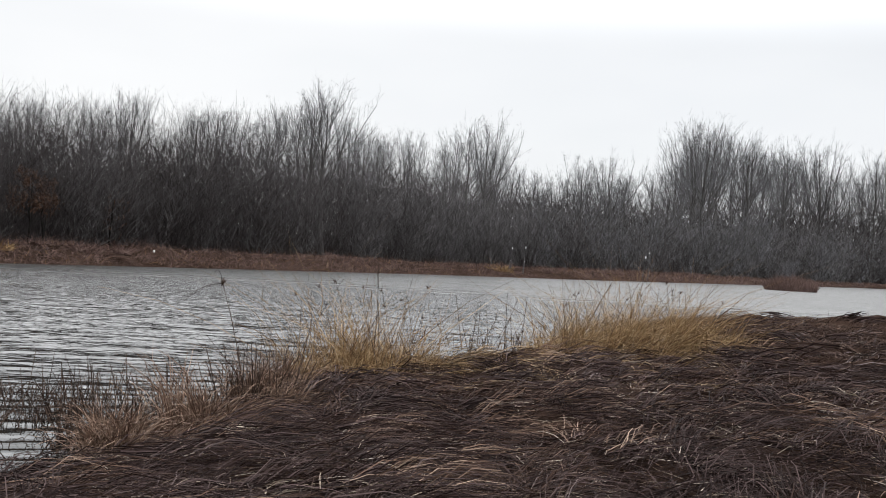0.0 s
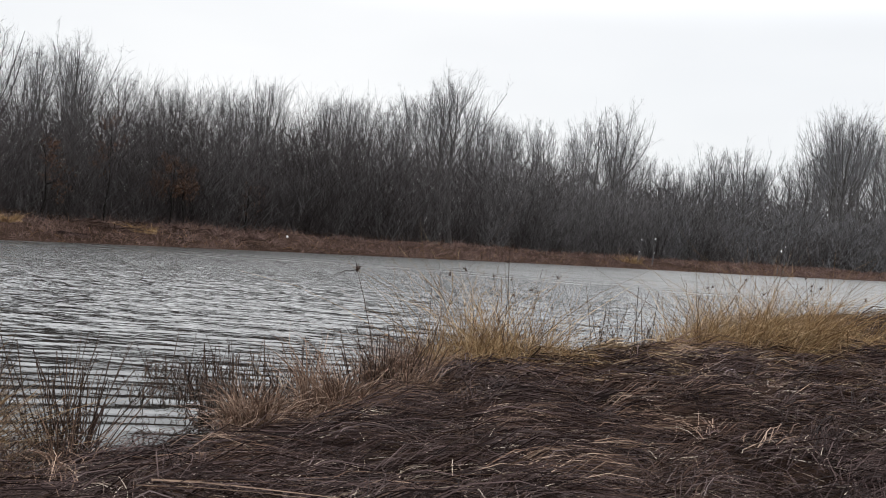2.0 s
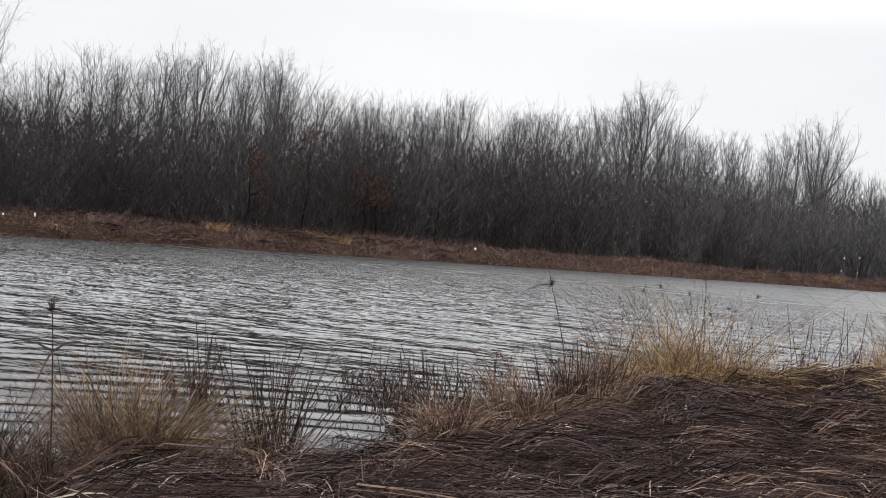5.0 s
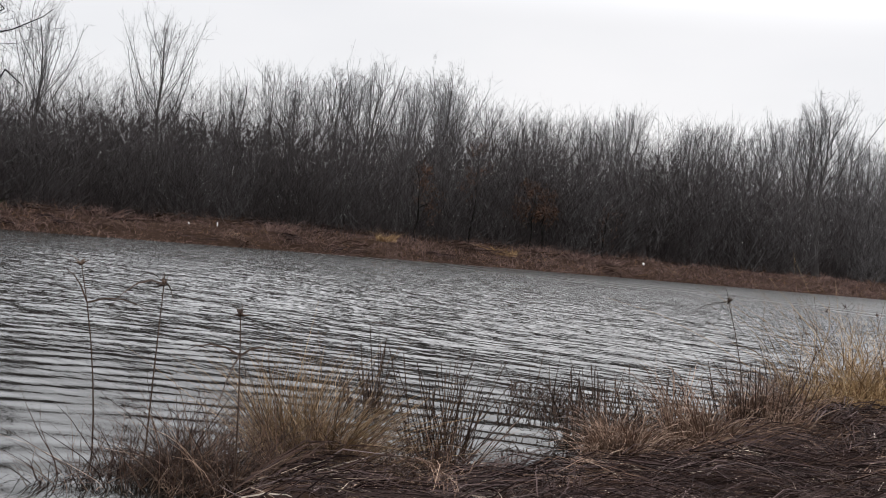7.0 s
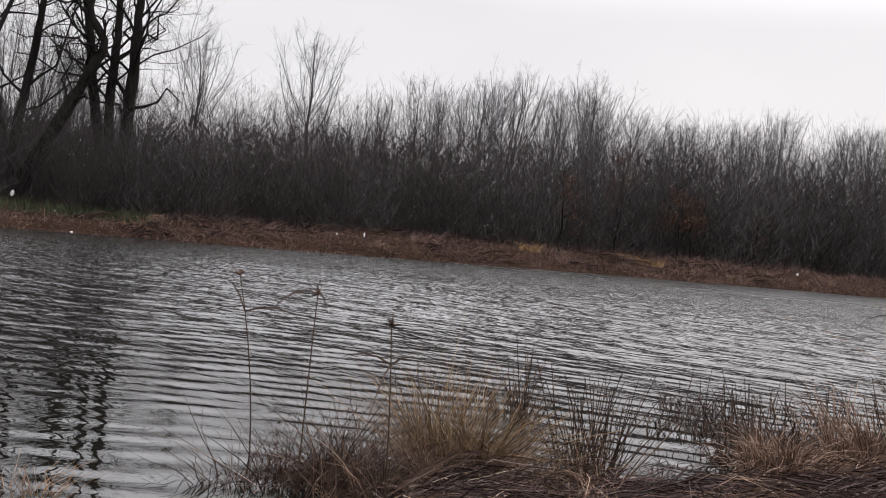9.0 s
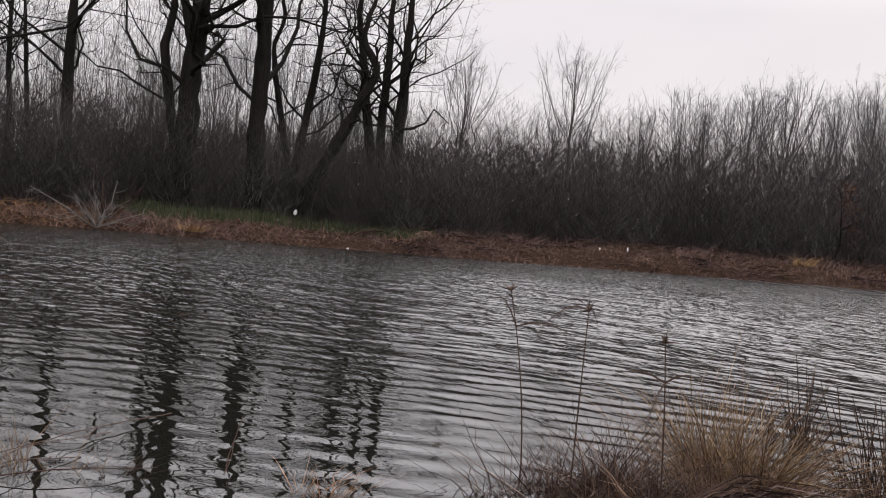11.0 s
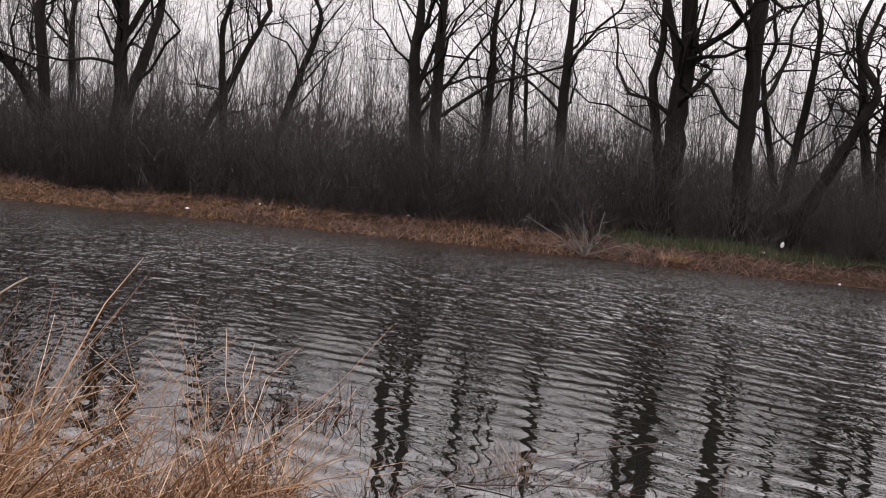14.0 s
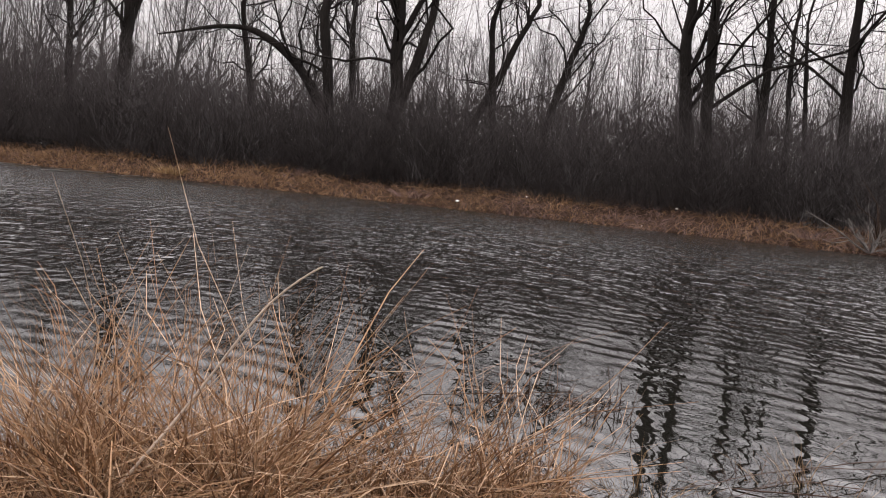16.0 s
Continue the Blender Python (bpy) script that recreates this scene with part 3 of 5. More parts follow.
def build_woods():
    """Saplings too many to count, in the depth behind the thicket."""
    rng = np.random.default_rng(31)
    q = np.concatenate([shore_points(rng, 2600, 13, 45, 0.08, 0.97, 1.3), shore_points(rng, 900, 45, 95, 0.05, 0.97, 1.2)])
    q = q[seen(q)]
    n = len(q)
    dist = np.hypot(q[:, 0], q[:, 1])
    az = np.degrees(np.arctan2(-q[:, 0], q[:, 1]))
    el = np.interp(az, THICKET[:, 0], THICKET[:, 1])
    base = on_ground(q) - [0, 0, 0.1]
    L = (dist * np.tan(np.radians(el)) + EYE - base[:, 2]) * rng.uniform(0.55, 1.2, n)
    s = np.linspace(0, 1, 3)[None, :, None]
    lean = unit(np.stack([rng.normal(size=n) * 0.1, rng.normal(size=n) * 0.1, np.ones(n)], -1))
    P = base[:, None] + lean[:, None] * L[:, None, None] * s + rng.normal(size=(n, 1, 3)) * 0.06 * L[:, None, None] * s * s
    R = np.linspace(1, 0.2, 3)[None] * (rng.uniform(0.014, 0.032, n) * (1 + dist / 150))[:, None]
    sz = np.repeat((0.9 + dist / 150), 10)
    par = np.repeat(np.arange(n), 10)
    t = rng.uniform(0.3, 1.0, len(par))[:, None]
    start = P[par, 0] * (1 - t) + P[par, 2] * t
    way = unit(np.stack([rng.normal(size=len(par)) * 0.4, rng.normal(size=len(par)) * 0.4, np.ones(len(par))], -1))
    tw = slim(start, start + way * (rng.uniform(0.5, 1.6, len(par)) * sz)[:, None], 0.016 * sz, rng)
    q = shore_points(rng, 18000, 70, 170, 0.02, 0.99, 1.1)
    q = q[seen(q)]
    m = len(q)
    d = np.hypot(q[:, 0], q[:, 1])
    el = np.interp(np.degrees(np.arctan2(-q[:, 0], q[:, 1])), THICKET[:, 0], THICKET[:, 1])
    b = np.stack([q[:, 0], q[:, 1], 0.8 + d * np.tan(np.radians(el * 0.7)) * rng.uniform(0, 1, m)], -1)
    way = unit(np.stack([rng.normal(size=m) * 0.9, rng.normal(size=m) * 0.9, np.ones(m)], -1))
    k = 56000
    az2 = rng.uniform(-27, 117, k)
    d2 = bank_distance(az2)
    d2 = d2 + rng.uniform(14, 40, k) * np.clip(d2 / 45, 1, 2.5)
    q2 = np.stack([-np.sin(np.radians(az2)) * d2, np.cos(np.radians(az2)) * d2], -1)
    t2 = d2 * np.tan(np.radians(np.interp(az2, THICKET[:, 0], THICKET[:, 1]) * rng.uniform(0.6, 1.02, k))) + EYE
    b2 = np.stack([q2[:, 0], q2[:, 1], 0.6 + (t2 - 1.6) * rng.uniform(0, 1, k) ** 1.25], -1)
    w2 = unit(np.stack([rng.normal(size=k) * 0.8, rng.normal(size=k) * 0.8, np.ones(k)], -1))
    middle = slim(b2, b2 + w2 * (rng.uniform(0.5, 1.1, k) * d2 / 55)[:, None], rng.uniform(0.04, 0.10, k) * d2 / 55, rng)
    # slender saplings that stand behind the old trees, a lattice against the sky
    k = 580
    az2 = np.concatenate([rng.uniform(50, 117, 240), rng.uniform(102, 117, 70), rng.uniform(56, 70, 130), rng.uniform(78, 100, 140)])
    d2 = bank_distance(az2) + rng.uniform(9, 48, k)
    q2 = np.stack([-np.sin(np.radians(az2)) * d2, np.cos(np.radians(az2)) * d2], -1)
    tall2 = (d2 * np.tan(np.radians(5.0 + 7.5 * rng.uniform(0, 1, k) ** 1.3)) + EYE)[:, None, None]
    s5 = np.linspace(0, 1, 5)[None, :, None]
    lean2 = np.concatenate([rng.normal(size=(k, 2)) * 0.09, np.ones((k, 1))], 1)[:, None]
    S = on_ground(q2)[:, None] - [0, 0, 0.1] + lean2 * tall2 * s5 + np.cumsum(rng.normal(size=(k, 5, 3)) * [0.03, 0.03, 0], 1) * tall2 * s5
    SR = np.linspace(1, 0.2, 5)[None] * (rng.uniform(0.015, 0.04, k) * d2 / 55)[:, None]
    T1, TR = grow(rng, S, SR, 12, 0.25, 0.97, 0.28, 42, 0.1, 3, 0.06, 0.4)
    young = [tubes(S, SR, 4, 1), slim(T1[:, 0], T1[:, 1], TR[:, 0] * 2 + 0.006, rng, 1), slim(T1[:, 1], T1[:, 2], TR[:, 1] * 2 + 0.005, rng, 1),
             twigs_on(rng, T1, 5, 0.7, 0.006, 0.1, 1, 0.9)]
    deep = slim(b, b + way * rng.uniform(2, 4.5, m)[:, None], rng.uniform(0.06, 0.14, m), rng)
    ob = part("far_woods", [tubes(P, R, 3), tw, middle, deep] + young, [M_SHRUB, M_TWIG])
    tagged(ob, "dense leafless saplings in the depth of the far woods", "woods", kind="stuff")


build_woods()


def make_poplar(seed, broad):
    """A poplar of height 10: straight limbs that rise steeply from the trunk and fan out into fine twigs."""
    rng = np.random.default_rng(seed)
    thing = new("poplar_tree")
    P = np.stack([np.cumsum(rng.normal(size=8) * 0.07), np.cumsum(rng.normal(size=8) * 0.07), np.linspace(-0.2, 8.8 if broad else 9.4, 8)], -1)[None]
    P[0, 0, :2] = 0
    R = np.array([0.1, 0.085, 0.072, 0.056, 0.04, 0.026, 0.016, 0.009])[None] * (1.7 if broad else 1.0)
    part("trunk", [tubes(P, R, 6)], [M_POPLAR], thing)
    n = 22 if broad else 17
    z0 = np.sort(rng.uniform(3.0, 8.1, n))
    turn = np.arange(n) * 2.4 + rng.normal(size=n) * 0.4
    lean = np.radians(rng.uniform(18, 42, n) if broad else rng.uniform(13, 30, n))
    L = (9.9 - z0) * rng.uniform(0.62, 1.0, n) / np.cos(lean * 0.6)
    s = np.linspace(0, 1, 5)[None]
    out = np.sin(lean)[:, None] * L[:, None] * s * (1.0 - 0.32 * s)
    up = np.cos(lean)[:, None] * L[:, None] * s * (0.85 + 0.15 * s)
    foot = np.stack([np.interp(z0, P[0, :, 2], P[0, :, c]) for c in range(3)], -1)
    A = foot[:, None] + np.stack([np.cos(turn)[:, None] * out, np.sin(turn)[:, None] * out, up], -1)
    A[:, 1:] += rng.normal(size=(n, 4, 3)) * 0.05
    AR = np.interp(z0, P[0, :, 2], R[0])[:, None] * 0.34 * (1 - 0.8 * s) + 0.005
    B, BR = grow(rng, A, AR, 7, 0.2, 1.0, 0.42, 26, 0.1, 3, 0.015, 0.55)
    C, CR = grow(rng, B, BR, 4, 0.15, 1.0, 0.55, 25, 0.08, 3, 0.015, 0.6)
    part("branchwork", [tubes(A, AR, 3)], [M_POPLAR], thing)
    # crown twigs in the haze-paled colour, lighter than the bark
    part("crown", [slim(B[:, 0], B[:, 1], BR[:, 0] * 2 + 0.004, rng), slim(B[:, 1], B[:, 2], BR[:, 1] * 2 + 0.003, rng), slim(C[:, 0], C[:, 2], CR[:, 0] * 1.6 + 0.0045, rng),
                   twigs_on(rng, C, 1, 0.42, 0.004, 0.15, 0, 0.7 if broad else 0.45), twigs_on(rng, A, 10, 0.5, 0.004, 0.2, 0, 0.45)], [M_HAZETWIG], thing)
    return tagged(thing, "bare grey poplar with fine upright winter branches", "tree", "poplars along the far shore")


def place_poplars():
    rng = np.random.default_rng(41)
    protos = [make_poplar(200 + k, False) for k in range(4)] + [make_poplar(230 + k, True) for k in range(3)]
    d = np.gradient(FAR_LINE, axis=0)
    nrm = unit(np.stack([-d[:, 1], d[:, 0]], -1))
    spots, s = [], 5.0
    while s < len(FAR_LINE) - 8:
        i = int(s)
        p = FAR_LINE[i] + (s - i) * (FAR_LINE[i + 1] - FAR_LINE[i])
        dist = math.hypot(*p)
        for lo, hi in ((10, 15), (17, 24), (27, 38)):
            spots.append((*(p + nrm[i] * rng.uniform(lo, hi) + rng.normal(size=2) * 0.6), lo))
        s += max(3.6, dist / 17) / 3.0
    spots = np.array(spots)
    az = np.degrees(np.arctan2(-spots[:, 0], spots[:, 1]))
    spots, az = spots[(az > -27) & (az < 117)], az[(az > -27) & (az < 117)]
    hs = height(spots[:, :2])
    k = 0
    for (x, y, lo), a, h in zip(spots, az, hs):
        dist = math.hypot(x, y)
        el = np.interp(a, SKYLINE[:, 0], SKYLINE[:, 1]) - abs(rng.normal()) * 0.9
        if a > 50 and lo < 16:
            continue
        tall = dist * math.tan(radians(el)) + EYE - h
        size = tall / 10.0
        wide = size * rng.uniform(0.95, 1.3)
        m = pose(x, y, h, rng.normal() * 1.5, rng.normal() * 1.5, rng.uniform(0, 360)) @ Matrix.Diagonal((wide, wide, size, 1))
        kind = 4 + k % 3 if (a < -11 or k % 4 == 0) else k % 4
        if abs(a - 45.5) < 5 and el > 6.2:
            continue
        if k < 7:
            ob, kind = protos[k], k
        else:
            ob = copy_thing(protos[kind], m)
        ob.matrix_basis = m
        k += 1
    single = [(-36.9, 39.6, 10.4, 1.0), (-36.9, 32.3, 9.0, 1.0)]
    for az, behind, el, wide in ((-13.9, 26, 8.3, 1.15), (-16.4, 26, 7.5, 1.0), (-18.2, 32, 6.7, 1.0), (-19.9, 26, 7.3, 1.2), (-22.4, 28, 6.7, 1.1), (-24.8, 28, 7.1, 1.1), (-2.3, 22, 7.9, 1.1),
                                  (6.7, 14, 9.0, 1.35), (7.6, 16, 8.7, 1.1), (31.5, 14, 9.0, 1.1), (27.0, 14, 8.9, 1.1), (-7.5, 24, 5.9, 1.1), (-9.2, 24, 6.2, 1.2)):
        far = float(bank_distance(az)) + behind
        single.append((-math.sin(radians(az)) * far, math.cos(radians(az)) * far, far * math.tan(radians(el)) + 0.8, wide))
    for x, y, tall, wide in single:
        h = float(height(np.array([[x, y]]))[0])
        size = tall / 10
        ob = copy_thing(protos[4 + k % 3], pose(x, y, h))
        ob.matrix_basis = pose(x, y, h, 0, 0, 50 * k) @ Matrix.Diagonal((size * wide, size * wide, size, 1))
        k += 1
    return k


place_poplars()

# old trees: foot, a point higher up the trunk, thickness of the trunk, height
OLD_TREES = [
    ((-45.8, 10.3, 2.7), (-45.9, 9.8, 8.7), 0.61, 17), ((-44.5, 10.9, 1.8), (-44.5, 10.8, 8.7), 0.55, 18), ((-46.7, 13.6, 4.9), (-46.8, 13.5, 9.4), 0.45, 16),
    ((-49.2, 15.6, 5.2), (-49.3, 15.4, 10.0), 0.28, 16), ((-49.0, 16.3, 6.1), (-49.1, 15.9, 10.1), 0.25, 15), ((-45.5, 16.9, 5.4), (-45.5, 16.9, 9.8), 0.53, 18),
    ((-41.7, 20.3, 3.9), (-42.1, 19.5, 8.6), 0.46, 16), ((-41.1, 20.3, 3.2), (-41.0, 20.6, 9.9), 0.95, 20), ((-39.3, 22.8, 2.2), (-39.4, 22.7, 10.0), 0.79, 20),
    ((-42.2, 26.0, 5.0), (-42.6, 25.3, 9.2), 0.35, 15), ((-40.9, 26.2, 5.8), (-40.6, 26.6, 10.8), 0.42, 16), ((-38.6, 28.1, 5.2), (-39.2, 27.3, 10.7), 0.47, 16),
    ((-37.8, 24.6, 1.9), (-36.1, 27.0, 8.4), 0.54, 13), ((-38.2, 28.7, 5.0), (-38.2, 28.7, 10.8), 0.47, 16), ((-37.8, 29.3, 5.3), (-37.7, 29.4, 10.9), 0.57, 16),
    ((-52.6, -17.0, 2.2), (-52.7, -16.6, 8.4), 0.72, 17), ((-49.2, -5.7, 1.5), (-49.1, -6.7, 8.8), 0.54, 17), ((-49.3, -6.3, 1.7), (-48.7, -10.0, 7.4), 0.7, 11),
    ((-48.6, -2.9, 2.0), (-48.6, -3.1, 9.1), 0.64, 17), ((-48.5, -2.6, 4.4), (-48.7, -1.3, 9.2), 0.52, 16), ((-51.3, 1.6, 6.1), (-51.3, 1.2, 9.9), 0.39, 15),
    ((-51.3, 2.0, 6.1), (-51.2, 3.8, 10.1), 0.42, 15), ((-51.6, 4.9, 5.6), (-51.4, 6.2, 10.4), 0.45, 15), ((-57.9, -11.5, 5.1), (-57.8, -12.2, 9.6), 0.39, 16),
    ((-57.1, -6.0, 6.5), (-57.1, -6.2, 10.1), 0.44, 16), ((-58.4, -21.7, 8.8), (-58.3, -21.7, 10.0), 0.47, 15),
]


def old_tree(k, foot, high, thick, tall, path=None):
    rng = np.random.default_rng(300 + k)
    foot, high = np.array(foot), np.array(high)
    slope = (high - foot) / (high[2] - foot[2])
    g = float(height(foot[None, :2])[0])
    at = foot + slope * (g - foot[2])
    thing = new("old_tree")
    thing.location = at
    z = np.linspace(-0.3, tall * 0.8, 10)
    steep = np.where(z > high[2] - g, 0.6, 1.0)
    P = np.stack([slope[0] * z * steep, slope[1] * z * steep, z], -1)
    P[1:, :2] += np.cumsum(rng.normal(size=(9, 2)) * 0.05 * (tall / 16), 0)
    if path is not None:
        P = smooth_line(np.array(path), 0.8) - at
        z = np.linspace(0, 0.8, len(P)) * tall
    R = thick * 0.5 * np.interp(z / tall, [-0.1, 0.0, 0.05, 0.4, 0.8], [1.5, 1.3, 1.08, 0.85, 0.25])
    if path is not None:
        R = R * np.linspace(1.0, 0.35, len(R))
    t = np.linspace(0, len(P) - 1, 26)
    bark = np.stack([np.interp(t, np.arange(len(P)), P[:, c]) for c in range(3)], -1)
    bark[1:, :2] += rng.normal(size=(25, 2)) * thick * 0.035
    girth = np.interp(t, np.arange(len(P)), R) * (1 + rng.normal(size=26) * 0.06)
    P, R = P[None], R[None]
    part("trunk", [tubes(bark[None], girth[None], 9)], [M_BARK], thing)
    A, AR = grow(rng, P, R, 14, 0.3, 1.0, 0.42, 46, 0.16, 7, 0.15, 0.36)
    if thick > 0.6 and path is None:
        # forks: a few strong stems that part from the trunk low down
        G, GR = grow(rng, P, R, 2, 0.38, 0.6, 0.55, 24, 0.06, 7, 0.04, 0.62)
        part("fork_stem", [tubes(G, GR, 7)], [M_BARK], thing)
        G2, GR2 = grow(rng, G, GR, 5, 0.3, 1.0, 0.4, 40, 0.12, 7, 0.09, 0.45)
        A, AR = np.concatenate([A, G2]), np.concatenate([AR, GR2])
    part("branchwork", [tubes(A, AR, 5)], [M_BARK], thing)
    B, BR = grow(rng, A, AR, 6, 0.15, 1.0, 0.45, 42, 0.08, 4, 0.09, 0.5)
    C, CR = grow(rng, B, BR, 3, 0.15, 1.0, 0.5, 40, 0.05, 3, 0.09, 0.55)
    shoots = twigs_on(rng, P[:, 1:5], 60, 0.7, 0.006, 0.5, 0, 0.9)
    part("crown", [tubes(B, BR, 3), slim(C[:, 0], C[:, 1], CR[:, 0] * 1.9 + 0.006, rng), slim(C[:, 1], C[:, 2], CR[:, 1] * 1.9 + 0.005, rng), shoots, twigs_on(rng, C, 2, 0.5 * tall / 16, 0.005, 0.1), twigs_on(rng, B, 4, 0.6 * tall / 16, 0.005, 0.1)], [M_BARK], thing)
    return tagged(thing, "tall old leafless tree with dark furrowed trunk in the thicket", "tree", "old trees on the far bank")


for k, row in enumerate(OLD_TREES):
    path = [(-52.0, -5.9, 1.0), (-51.98, -6.1, 2.6), (-51.86, -7.0, 5.0), (-51.69, -8.18, 6.1), (-51.5, -9.37, 7.3), (-51.06, -11.5, 7.7), (-50.7, -13.0, 6.9), (-50.4, -14.1, 6.6), (-50.0, -15.7, 6.6)] if k == 17 else None
    old_tree(k, *row, path=path)


# ------------------------------------------------------------------ near shore: flattened sedge
def build_mat():
    """Sedge lying in locks, each with its own way and lift, and loose straws over them."""
    rng = np.random.default_rng(51)
    rows = []
    for d0, d1, locks, each, w, L0, rust in ((0.9, 9.0, 1900, 9, 0.012, 0.5, 0.2), (2.5, 9, 2100, 26, 0.0058, 0.45, 0.15), (9, 16, 2900, 18, 0.010, 0.5, 0.4), (16, 30, 1900, 18, 0.018, 0.75, 0.65), (30, 60, 500, 20, 0.035, 0.9, 0.65)):
        d = np.sqrt(rng.uniform(d0 ** 2, d1 ** 2, locks))
        a = np.radians(rng.uniform(-30, 55, locks) if d0 > 1 else rng.uniform(55, 331, locks))
        c = np.stack([-np.sin(a) * d, np.cos(a) * d], -1)
        bare = (np.degrees(a) > 27) & (np.degrees(a) < 135) & (line_distance(c, NEAR_LINE) < 1.0)
        c = c[~in_lake(c) & ~bare]
        locks = len(c)
        turn = 0.15 + 1.0 * swell(c, 2.6, 44, 8) + 0.5 * swell(c, 0.7, 30, 8) + rng.normal(size=locks) * 0.6
        lift, raise_ = rng.uniform(0.03, 0.55, locks), rng.uniform(-0.06, 0.15, locks)
        curl = rng.normal(size=(locks, 2)) * 0.22
        own = np.repeat(np.arange(locks), each)
        n = len(own)
        along, across = rng.normal(size=n) * L0 * 0.35, rng.normal(size=n) * L0 * 0.16
        co, si = np.cos(turn)[own], np.sin(turn)[own]
        q = c[own] + np.stack([co * along - si * across, si * along + co * across], -1)
        t = turn[own] + rng.normal(size=n) * 0.22
        arch = lift[own] * rng.uniform(0.6, 1.4, n)
        way = np.stack([np.cos(t), np.sin(t), arch * 1.7], -1)
        bend = np.stack([curl[own, 0] + rng.normal(size=n) * 0.1, curl[own, 1] + rng.normal(size=n) * 0.1, -arch * 1.8], -1)
        base = on_ground(q)
        base[:, 2] += raise_[own] + rng.uniform(-0.02, 0.03, n)
        L, W = L0 * rng.uniform(0.5, 1.4, n), w * rng.uniform(0.6, 1.5, n)
        kind = np.where(rng.uniform(size=locks) < rust, 2, 0)
        kind[rng.uniform(size=locks) < 0.07] = 3
        olive = np.clip(1 - np.hypot((c[:, 0] - 1.2) / 2.6, (c[:, 1] - 12.5) / 2.8), 0, 1)
        kind[rng.uniform(size=locks) < olive * 0.5] = 4
        kind = kind[own]
        for slot in (0, 2, 3, 4):
            g = kind == slot
            rows.append(ribbons(base[g], way[g], L[g], bend[g], W[g], 3, rng, slot, 0.015))
    for n, far, slot, size in ((13000, 16, 0, 0.006), (5200, 12, 1, 0.0055), (2600, 24, 1, 0.0075), (2500, 26, 2, 0.010)):
        d, a = rng.uniform(3, far, n), np.radians(rng.uniform(-30, 52, n))
        q = np.stack([-np.sin(a) * d, np.cos(a) * d], -1)
        bare = (np.degrees(a) > 27) & (line_distance(q, NEAR_LINE) < 1.0)
        q = q[~in_lake(q) & ~bare]
        n = len(q)
        turn, arch = 0.15 + 1.0 * swell(q, 2.6, 44, 8) + rng.normal(size=n) * 0.9, rng.uniform(0.05, 0.65, n) ** 1.5
        base = on_ground(q) + [0, 0, 0.05]
        base[:, 2] += rng.uniform(0, 0.06, n)
        way = np.stack([np.cos(turn), np.sin(turn), arch], -1)
        rows.append(ribbons(base, way, rng.uniform(0.12, 0.4, n), np.stack([rng.normal(size=n) * 0.12, rng.normal(size=n) * 0.12, -arch], -1), size * rng.uniform(0.6, 1.3, n), 3, rng, slot, 0.02))
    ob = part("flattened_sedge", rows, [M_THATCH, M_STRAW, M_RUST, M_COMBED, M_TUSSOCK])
    tagged(ob, "trampled mat of flattened brown dead sedge on the shore", "dead grass", kind="stuff")


build_mat()


def tuft(label, mat, q, radius, tall, n, w, seed, lean=(0, 0), droop=0.5, sink=0.05, splay=0.5, stalks=3, curl=0.4, kink=0.02, airy=0.1, stem=None, fold=0.25, fall=0.0, even=False):
    rng = np.random.default_rng(seed)
    sprays = max(6, int(34 * radius))
    ca, cr = rng.uniform(0, 6.28, sprays), np.sqrt(rng.uniform(0, 1, sprays)) * radius
    own = rng.integers(0, sprays, n)
    centre = np.stack([np.cos(ca) * cr, np.sin(ca) * cr], -1)
    off = centre[own] + rng.normal(size=(n, 2)) * radius * 0.16
    g = float(height(np.array([q]))[0])
    thing = new("grass_tuft")
    thing.location = (q[0], q[1], max(g, -0.12))
    base = np.concatenate([off, np.full((n, 1), -sink)], 1)
    out = (centre / max(radius, 1e-6) * splay + rng.normal(size=(sprays, 2)) * 0.16)[own]
    way = unit(np.stack([out[:, 0] + lean[0] + rng.normal(size=n) * 0.16, out[:, 1] + lean[1] + rng.normal(size=n) * 0.16, np.ones(n)], -1))
    side = rng.normal(size=(n, 2)) * curl + out * 0.4
    bend = np.stack([side[:, 0], side[:, 1], -rng.uniform(0, droop, n) ** 2 - fall], -1)
    tall_of = (rng.uniform(0.6, 1.15, sprays))[own] * np.where(rng.uniform(size=n) < airy, rng.uniform(0.85, 1.15, n), rng.uniform(0.25, 0.95, n))
    if even:
        tall_of = rng.uniform(0.75, 1.08, sprays)[own] * (1 - 0.65 * rng.uniform(0, 1, n) ** 2)
    part("foliage", [ribbons(base, way, tall * tall_of, bend, w * rng.uniform(0.5, 1.4, n), 5, rng, 0, kink, fold)], [mat], thing)
    for k in range(stalks):
        b = np.array([rng.normal() * radius * 0.5, rng.normal() * radius * 0.5, -sink])
        s = np.linspace(0, 1, 6)[:, None]
        tip = np.array([rng.normal() * 0.22 + lean[0], rng.normal() * 0.22 + lean[1], 1.0]) * tall * rng.uniform(0.75, 1.0)
        P = b + tip * s + np.array([rng.normal() * 0.2, rng.normal() * 0.2, -0.05]) * tall * s * s
        stalk = part("stalk", [tubes(P[None], np.linspace(0.5, 0.25, 6)[None] * w, 4)], [stem or mat], thing)
        if stem and k % 2 == 0:
            m = 9
            part("seed_head", [spikes(np.repeat(P[-1:], m, 0) - [0, 0, 0.03], P[-1] + rng.normal(size=(m, 3)) * [0.03, 0.03, 0.03], np.full(m, w * 0.7), rng)], [stem], stalk)
    return tagged(thing, label, "grass tuft")


